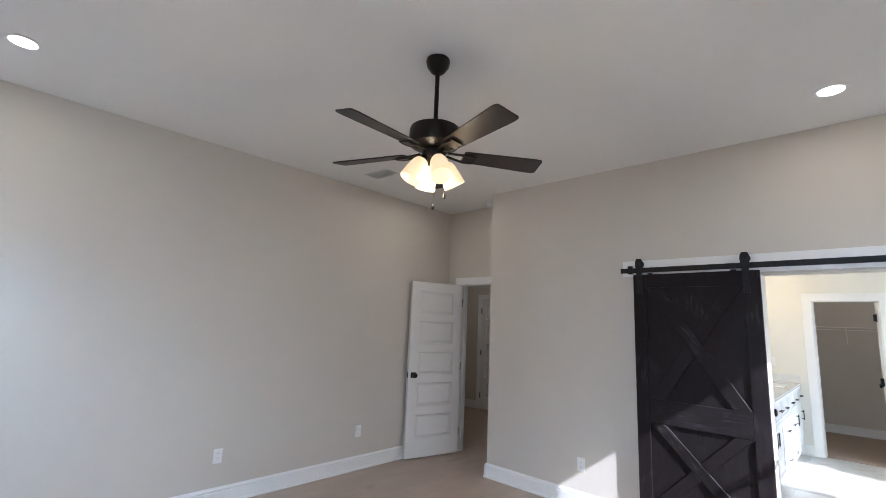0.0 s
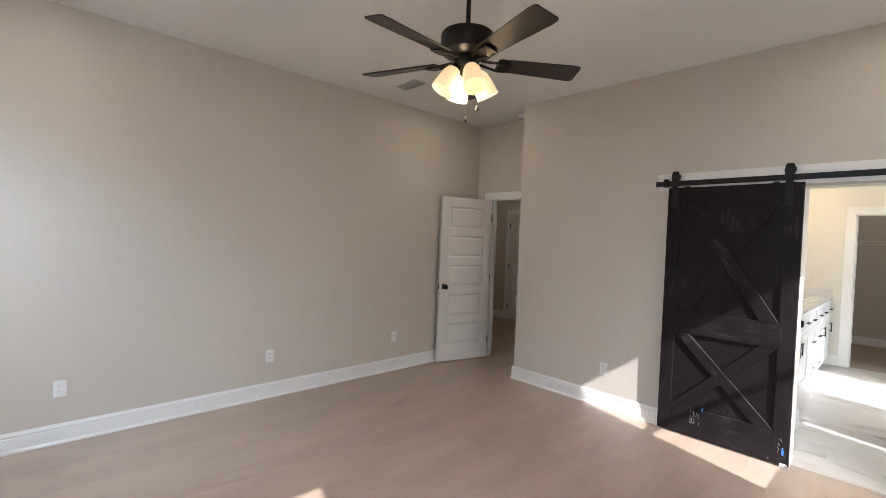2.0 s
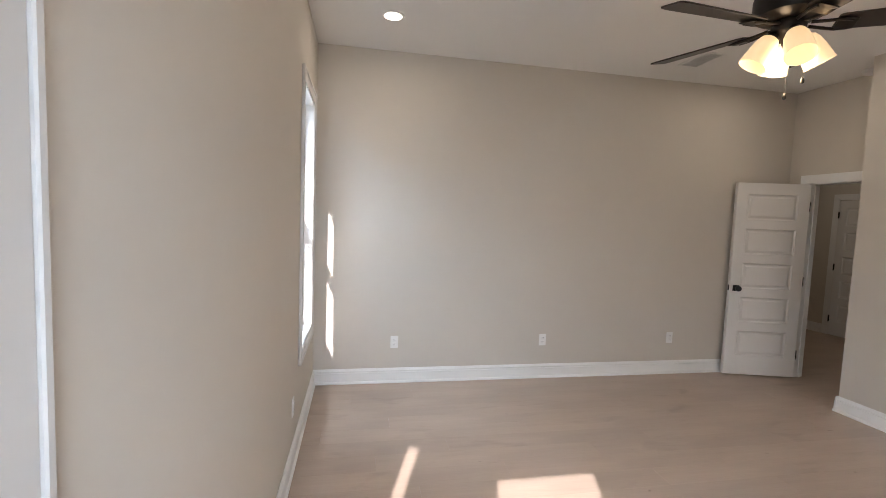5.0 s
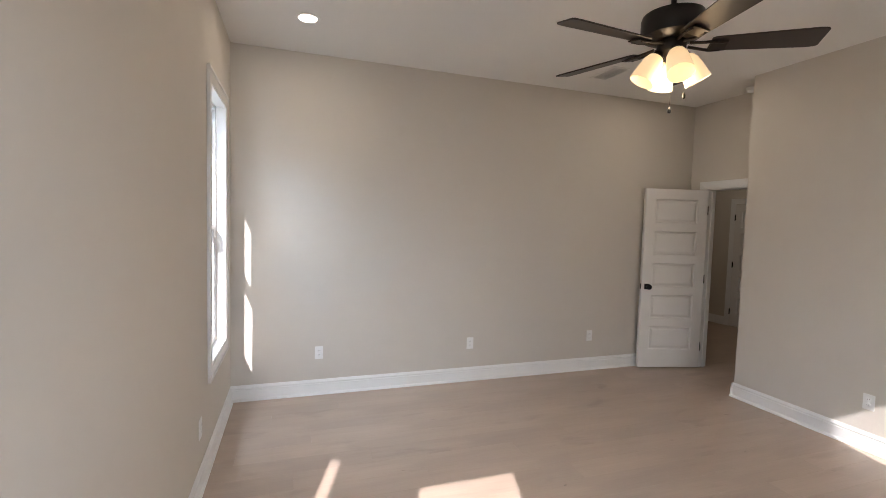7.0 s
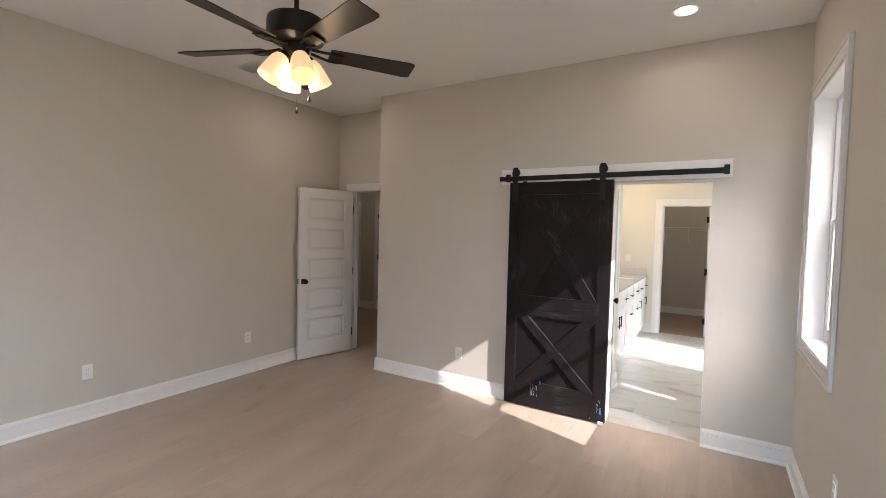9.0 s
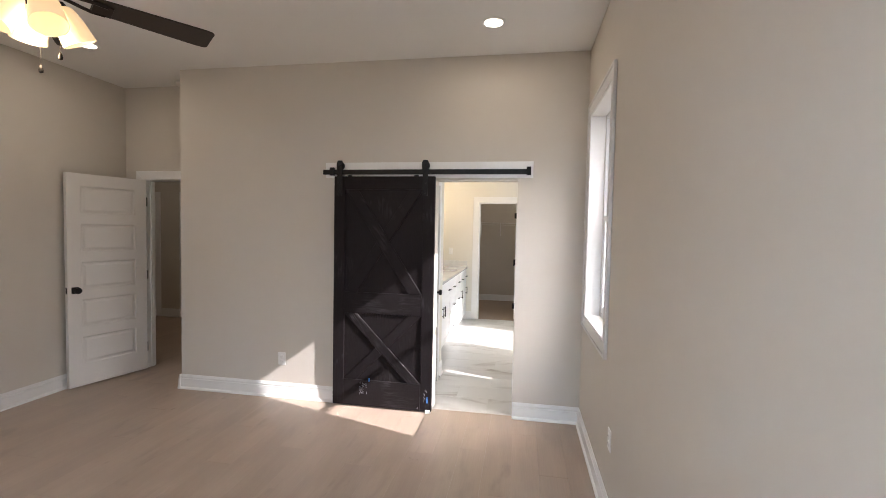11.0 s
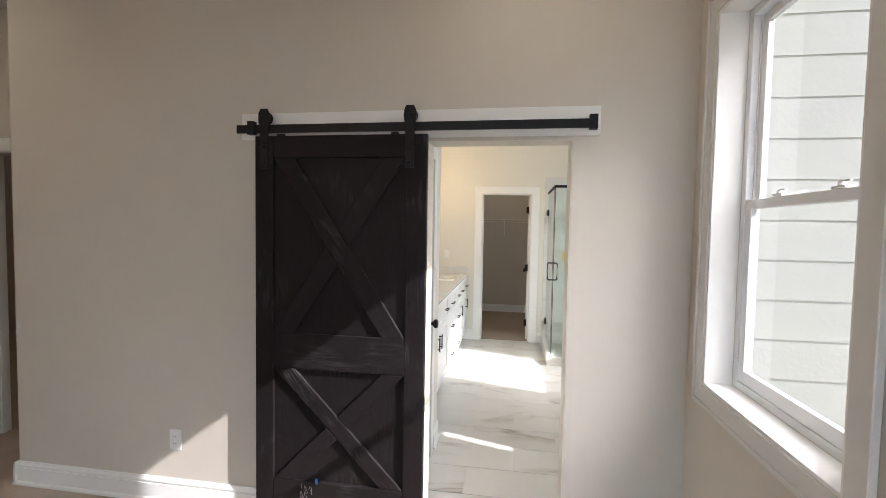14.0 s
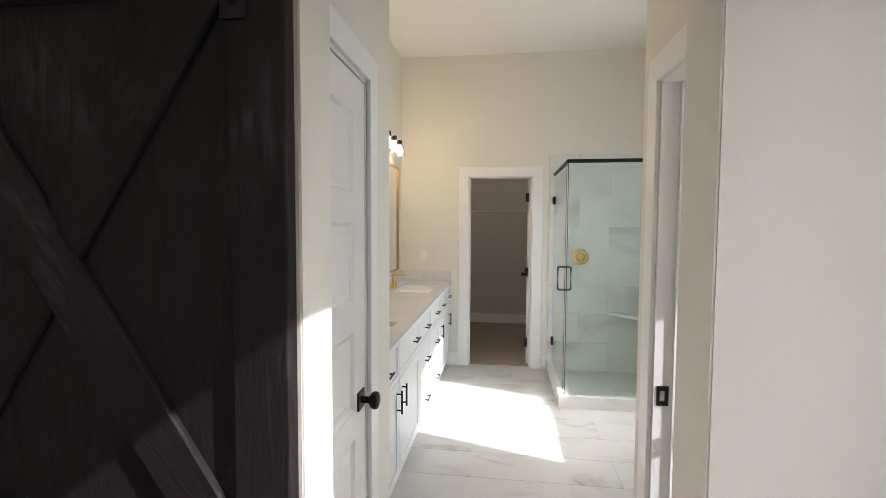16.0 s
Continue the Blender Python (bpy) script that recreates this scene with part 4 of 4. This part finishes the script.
Z = (0.100, 0.350, 0.660, CT - 0.040)
cabinet(BS + 0.004, 6.34, (("door", BS + 0.02, 5.72, Z[0], Z[2], (5.66, 0.55), True), ("door", 5.72, 6.34, Z[0], Z[2], (5.78, 0.55), True),
                        ("drawer_front", BS + 0.02, 5.72, Z[2], Z[3], (5.42, 0.775)), ("drawer_front", 5.72, 6.34, Z[2], Z[3], (6.16, 0.775))))
cabinet(6.34, 6.88, [("drawer", 6.34, 6.88, a, b, (6.61, c)) for a, b, c in ((Z[0], Z[1], 0.21), (Z[1], Z[2], 0.515), (Z[2], Z[3], 0.765))])
cabinet(6.88, 7.38, [("drawer", 6.88, 7.38, a, b, (7.13, c)) for a, b, c in ((Z[0], Z[1], 0.20), (Z[1], Z[2], 0.515), (Z[2], Z[3], 0.768))])
cabinet(7.38, BN - 0.004, (("door", 7.38, 7.74, Z[0], Z[2], (7.44, 0.53), True), ("door", 7.74, BN - 0.02, Z[0], Z[2], (8.03, 0.525), True),
                      ("drawer_front", 7.38, 7.74, Z[2], Z[3], (7.54, 0.765)), ("drawer_front", 7.74, BN - 0.02, Z[2], Z[3], (8.04, 0.768))))
SINKS = (5.72, 7.40)
counter = thing("countertop", "white quartz countertop with grey veins and backsplash", "countertop", pose(0, 0, 0))
bm = bmesh.new()
x0, x1 = BW + 0.002, VF + 0.035
cuts = [BS + 0.004]
for s in SINKS:
    cuts += [s - 0.225, s + 0.225]
cuts.append(BN - 0.004)
xs = (x0, x0 + 0.135, x1 - 0.085, x1)
for i, (a, b) in enumerate(zip(cuts, cuts[1:])):
    for k, (p, q) in enumerate(zip(xs, xs[1:])):
        if not (i % 2 and k == 1):
            box(p, q, a, b, CT - 0.030, CT, 0, bm)
bmesh.ops.remove_doubles(bm, verts=bm.verts[:], dist=0.0001)
part("slab", bm, QUARTZ, counter)
part("backsplash", box(BW + 0.002, BW + 0.022, BS + 0.004, BN - 0.004, CT + 0.0005, CT + 0.100, 0.002), QUARTZ, counter)
part("side_splash", box(BW + 0.024, VF + 0.030, BN - 0.024, BN - 0.004, CT + 0.0005, CT + 0.100, 0.002), QUARTZ, counter)


def sink(y):
    t = thing("sink", "white undermount rectangular basin in the countertop", "sink", pose(0, y, 0), group="bathroom sinks")
    bm = bmesh.new()
    xa, xb, w = x0 + 0.136, x1 - 0.086, 0.224
    rings = []
    for inset, z in ((-0.015, CT - 0.031), (0.0, CT - 0.031), (0.012, CT - 0.09), (0.045, CT - 0.155), (0.14, CT - 0.165)):
        rings.append([bm.verts.new(p) for p in ((xa + inset, -w + inset, z), (xb - inset, -w + inset, z), (xb - inset, w - inset, z), (xa + inset, w - inset, z))])
    for a, b in zip(rings, rings[1:]):
        for i in range(4):
            bm.faces.new((a[i], a[(i + 1) % 4], b[(i + 1) % 4], b[i]))
    bm.faces.new(rings[-1])
    part("basin", bm, PORCELAIN, t, "", True)
    part("drain", lathe([(0, 0.004), (0.020, 0.004), (0.022, 0), (0, 0)], 20, None, Matrix.Translation(((xa + xb) / 2, 0, CT - 0.164))), BRASS, t, "brass drain", True)


def faucet(y):
    t = thing("faucet", "brushed brass widespread faucet with square spout", "faucet", pose(BW + 0.085, y, CT), group="brass faucets")
    part("spout", box(-0.012, 0.012, -0.012, 0.012, 0.0, 0.150, 0.003), BRASS, t)
    part("spout_arm", box(0.0125, 0.135, -0.011, 0.011, 0.122, 0.140, 0.003), BRASS, t)
    for s in (-1, 1):
        h = part("handle", lathe([(0, 0), (0.022, 0), (0.022, 0.005), (0.014, 0.008), (0.014, 0.050), (0, 0.052)], 20, None, Matrix.Translation((0, s * 0.10, 0))), BRASS, t, "", True)
        part("lever", box(-0.005, 0.060, s * 0.10 - 0.005, s * 0.10 + 0.005, 0.0525, 0.0605, 0.002), BRASS, h)


for s in SINKS:
    sink(s)
    faucet(s)


def vanity_mirror(y):
    t = thing("mirror", "tall rectangular mirror in a thin bronze frame", "mirror", pose(BW, y, 1.075), group="vanity mirrors")
    w, h = 0.44, 1.045
    part("glass", box(0.006, 0.012, -w, w, 0.004, h - 0.004), MIRROR, t)
    for q in ((-w - 0.016, -w, -0.012, h + 0.012), (w, w + 0.016, -0.012, h + 0.012), (-w, w, h - 0.004, h + 0.012), (-w, w, -0.012, 0.004)):
        part("frame", box(0.0008, 0.026, q[0], q[1], q[2], q[3], 0.002), FRAME, t)


FRAME = material("bronze_frame", (0.42, 0.25, 0.12), 0.35, 0.6, stain=0.1, stain_scale=15)


def vanity_light(y):
    t = thing("vanity_light", "black three-bulb wall light over the mirror, lit", "wall light", pose(BW, y, 2.36), group="vanity lights")
    part("back_plate", box(0.0008, 0.022, -0.07, 0.07, -0.05, 0.05, 0.003), BLACK, t)
    part("bar", box(0.060, 0.076, -0.27, 0.27, -0.008, 0.008, 0.002), BLACK, t)
    part("stem", tube([(0.020, 0, 0), (0.062, 0, 0)], 0.009, 12), BLACK, t)
    for s in (-0.22, 0, 0.22):
        cup = part("socket", lathe([(0, 0.012), (0.020, 0.010), (0.022, -0.02), (0.020, -0.035), (0, -0.035)], 20, None, Matrix.Translation((0.10, s, -0.004))), BLACK, t, "", True)
        part("arm", tube([(0.070, s, 0.0), (0.100, s, 0.004)], 0.006, 10), BLACK, cup)
        gl = part("glass_shade", lathe([(0.024, -0.030), (0.034, -0.045), (0.046, -0.09), (0.050, -0.15), (0.048, -0.15), (0.044, -0.09), (0.032, -0.046), (0.022, -0.032)], 24, None, Matrix.Translation((0.10, s, 0))), PANE, cup, "clear glass shade", True)
        gl.visible_shadow = False
        part("bulb", lathe([(0, -0.036), (0.013, -0.038), (0.014, -0.06), (0.028, -0.09), (0.031, -0.11), (0.024, -0.135), (0, -0.142)], 20, None, Matrix.Translation((0.10, s, 0))), BULB, cup, "glowing warm bulb", True)
    lamp("vanity_lamp", "POINT", (BW + 0.17, y, 2.22), 5.0, (1.0, 0.74, 0.42), 0.07)


for y in (5.72, 7.40):
    vanity_mirror(y + 0.05)
    vanity_light(y)


def switch(m, gangs=1):
    t = thing("light_switch", "white rocker light switch on the bathroom wall", "light switch", m, group="light switches")
    part("cover_plate", box(-0.036 * gangs, 0.036 * gangs, -0.006, -0.0004, -0.058, 0.058, 0.002), PLATE, t)
    for i in range(gangs):
        c = 0.046 * (i - (gangs - 1) / 2)
        part("rocker", box(c - 0.016, c + 0.016, -0.010, -0.0062, -0.033, 0.033, 0.002), PLATE, t)


switch(pose(-0.97, BN, 1.20))

# shower in the corner: curb, tiles, glass
SX, SY = 0.375, 7.07
tagged(part("shower_curb_front", box(SX, BE - 0.002, SY, SY + 0.115, 0.0, 0.105, 0.003), FLOOR_TILE), "marble-tiled shower curb", "shower curb", kind="structure")
tagged(part("shower_curb_side", box(SX, SX + 0.115, SY + 0.1155, BN - 0.003, 0.0, 0.105, 0.003), FLOOR_TILE), "marble-tiled shower curb", "shower curb", kind="structure")
shower_wall = tagged(part("shower_wall", box(SX, BE - 0.002, BN - 0.010, BN - 0.002, 0.0, 2.285), GROUT), "marble-tiled shower wall with grey veins", "tiled wall", kind="structure")
shower_side = tagged(part("shower_wall_east", box(BE - 0.010, BE - 0.002, SY, BN - 0.011, 0.0, 2.285), GROUT), "marble-tiled shower wall with grey veins", "tiled wall", kind="structure")
GX, GY, GT = SX + 0.05, SY + 0.05, 2.055
enc = thing("shower_enclosure", "frameless clear glass shower with black hardware", "shower enclosure", pose(0, 0, 0))
dgl = part("door", box(GX - 0.004, GX + 0.004, GY + 0.075, BN - 0.022, 0.118, GT - 0.02, 0.001), SHOWER_GLASS, enc, "clear glass shower door")
fx = part("fixed_panel", box(GX + 0.012, BE - 0.012, GY - 0.004, GY + 0.004, 0.107, GT, 0.001), SHOWER_GLASS, enc, "clear fixed glass panel")
ret = part("return_panel", box(GX - 0.004, GX + 0.004, GY - 0.004, GY + 0.065, 0.107, GT, 0.001), SHOWER_GLASS, enc, "narrow clear glass return")
for o in (dgl, fx, ret):
    o.visible_shadow = False
part("header_bar", box(GX - 0.012, BE - 0.012, GY - 0.010, GY + 0.010, GT + 0.001, GT + 0.031, 0.002), BLACK, enc)
part("side_bar", box(GX - 0.012, GX + 0.008, GY + 0.011, BN - 0.012, GT + 0.001, GT + 0.031, 0.002), BLACK, enc)
part("seal", box(GX - 0.006, GX + 0.006, GY + 0.066, GY + 0.074, 0.118, GT - 0.002), BLACK, enc, "black door seal")
for s in (-1, 1):
    y, x = GY + 0.135, GX
    pts = [(x + s * 0.005, y, 0.98), (x + s * 0.045, y, 0.98), (x + s * 0.055, y, 0.99), (x + s * 0.055, y, 1.17), (x + s * 0.045, y, 1.18), (x + s * 0.005, y, 1.18)]
    part("pull", tube(pts, 0.009, 12), BLACK, dgl, "black D-shaped pull", True)
for z in (0.32, 1.80):
    part("hinge", box(GX - 0.016, GX + 0.016, BN - 0.075, BN - 0.0105, z - 0.04, z + 0.04, 0.002), BLACK, dgl, "black glass hinge")
val = thing("shower_valve", "round brushed brass shower valve on marble tile", "shower valve", pose(0.700, BN - 0.018, 1.212, 90, 0, 0))
part("escutcheon", lathe([(0, 0), (0.082, 0), (0.084, 0.006), (0.076, 0.012), (0.060, 0.008), (0.048, 0.009), (0, 0.009)], 40), BRASS, val, "", True)
hub = part("handle", lathe([(0, 0.009), (0.040, 0.010), (0.042, 0.030), (0.030, 0.044), (0.018, 0.048), (0, 0.048)], 32), BRASS, val, "", True)
part("lever", box(-0.008, 0.008, -0.062, 0.004, 0.040, 0.052, 0.004), BRASS, hub)
shelf = thing("shower_shelf", "white stone corner bench in the shower", "shelf", pose(0, 0, 0))
part("slab", prism([(0.98, BN - 0.022), (BE - 0.024, BN - 0.022), (BE - 0.024, 7.42)], lambda u, v, k: (u, v, 0.640 if k else 0.610), bevel=0.003), QUARTZ, shelf)

# closet: wire shelf
wire = thing("wire_shelf", "white wire closet shelf on brackets", "shelf", pose(0, 0, 0))
part("front_rod", tube([(-1.2, 10.05, 1.745), (1.16, 10.05, 1.745)], 0.004, 8), PLATE, wire)
part("lip_rod", tube([(-1.2, 10.05, 1.700), (1.16, 10.05, 1.700)], 0.004, 8), PLATE, wire)
part("back_rod", tube([(-1.2, 10.352, 1.745), (1.16, 10.352, 1.745)], 0.004, 8), PLATE, wire)
for i in range(60):
    x = -1.19 + i * 0.0397
    part("cross_wire", box(x - 0.0014, x + 0.0014, 10.05, 10.352, 1.7485, 1.7512), PLATE, wire)
for x in (-0.62, -0.20, 0.55):
    part("bracket", tube([(x, 10.056, 1.735), (x, 10.352, 1.46)], 0.006, 8), PLATE, wire)

# ---- siding of the wing, seen through the window ----
wing = tagged(part("wing_facade", box(XE + 0.162, BE + 0.16, YN - 0.006, YN - 0.001, -0.44, BZ + 0.15), SIDING), "white fibre-cement lap siding of the house wing", "siding", kind="structure")
z = -0.44 - 0.060
while z < 3.3:
    lo, hi = z, z + 0.178
    bm = bmesh.new()
    vs = [bm.verts.new((x, y, zz)) for x in (XE + 0.163, BE + 0.155) for y, zz in ((YN - 0.0065, hi + 0.02), (YN - 0.011, hi + 0.02), (YN - 0.0150, lo), (YN - 0.0065, lo))]
    for q in ((0, 1, 2, 3), (7, 6, 5, 4), (0, 4, 5, 1), (1, 5, 6, 2), (2, 6, 7, 3), (3, 7, 4, 0)):
        bm.faces.new([vs[k] for k in q])
    part("siding_board", bm, SIDING, wing)
    z += 0.178

# ---- floor pieces ----
def pieces(name, parent, mat, cells, top, thick, gap, bevel):
    """Plates that share a mesh where they are alike; each a box with a small chamfer."""
    made = {}
    for x0, x1, y0, y1 in cells:
        w, d = round(x1 - x0 - gap, 4), round(y1 - y0 - gap, 4)
        if w < 0.01 or d < 0.01:
            continue
        if (w, d) not in made:
            bm = bmesh.new()
            lo = [bm.verts.new((sx * w / 2, sy * d / 2, -thick)) for sx, sy in ((-1, -1), (1, -1), (1, 1), (-1, 1))]
            md = [bm.verts.new((sx * w / 2, sy * d / 2, -bevel)) for sx, sy in ((-1, -1), (1, -1), (1, 1), (-1, 1))]
            hi = [bm.verts.new((sx * (w / 2 - bevel), sy * (d / 2 - bevel), 0)) for sx, sy in ((-1, -1), (1, -1), (1, 1), (-1, 1))]
            bm.faces.new(hi)
            for a, b in ((lo, md), (md, hi)):
                for i in range(4):
                    bm.faces.new((a[i], a[(i + 1) % 4], b[(i + 1) % 4], b[i]))
            me = bpy.data.meshes.new(name)
            bm.to_mesh(me)
            bm.free()
            me.materials.append(mat)
            made[(w, d)] = me
        ob = new(name, made[(w, d)])
        ob.parent = parent
        ob.location = ((x0 + x1) / 2, (y0 + y1) / 2, top)


def rows_of(x0, x1, y0, y1, width, length, offsets):
    """Courses along x, with staggered ends."""
    cells, y, i = [], y0, 0
    while y < y1 - 0.02:
        x = x0 - offsets[i % len(offsets)] * length
        while x < x1:
            a, b = max(x, x0), min(x + length, x1)
            if b - a > 0.03:
                cells.append((a, b, y, min(y + width, y1)))
            x += length
        y += width
        i += 1
    return cells


def turned(cells):
    return [(c, d, a, b) for a, b, c, d in cells]


LAY = (0.0, 0.42, 0.77, 0.21, 0.58, 0.9, 0.33, 0.66, 0.12, 0.5)
pieces("plank", floor, PLANK, turned(rows_of(YS, 4.09, XW, XE, 0.183, 1.52, LAY)), 0.0, 0.006, 0.0007, 0.0003)
pieces("plank", floor, PLANK, turned(rows_of(4.09, HN, -7.06, XA, 0.183, 1.52, LAY[3:])), 0.0, 0.006, 0.0007, 0.0003)
pieces("tile", bath_floor, FLOOR_TILE, rows_of(BW, BE, 4.105, BN + 0.055, 0.305, 0.61, (0.0, 0.5)), 0.0, 0.0035, 0.003, 0.0008)


def wall_tiles(parent, x0, x1, z0, z1, at, w, h):
    made, z, i = {}, z0, 0
    while z < z1 - 0.02:
        x = x0 - (0.5 * w if i % 2 else 0)
        while x < x1 - 0.01:
            a, b, c, d = max(x, x0), min(x + w, x1), z, min(z + h, z1)
            if b - a > 0.02:
                key = (round(b - a, 4), round(d - c, 4))
                if key not in made:
                    bm = box(-key[0] / 2 + 0.001, key[0] / 2 - 0.001, -0.0075, 0.0, -key[1] / 2 + 0.001, key[1] / 2 - 0.001)
                    me = bpy.data.meshes.new("tile")
                    bm.to_mesh(me)
                    bm.free()
                    me.materials.append(WALL_TILE)
                    made[key] = me
                ob = new("tile", made[key])
                ob.parent = parent
                ob.matrix_local = at((a + b) / 2, (c + d) / 2)
            x += w
        z += h
        i += 1


wall_tiles(shower_wall, SX, BE - 0.011, 0.0, 2.285, lambda u, v: pose(u, BN - 0.0102, v), 0.61, 0.305)
wall_tiles(shower_side, SY, BN - 0.02, 0.0, 2.285, lambda u, v: pose(BE - 0.0102, u, v, 0, 0, -90), 0.61, 0.305)
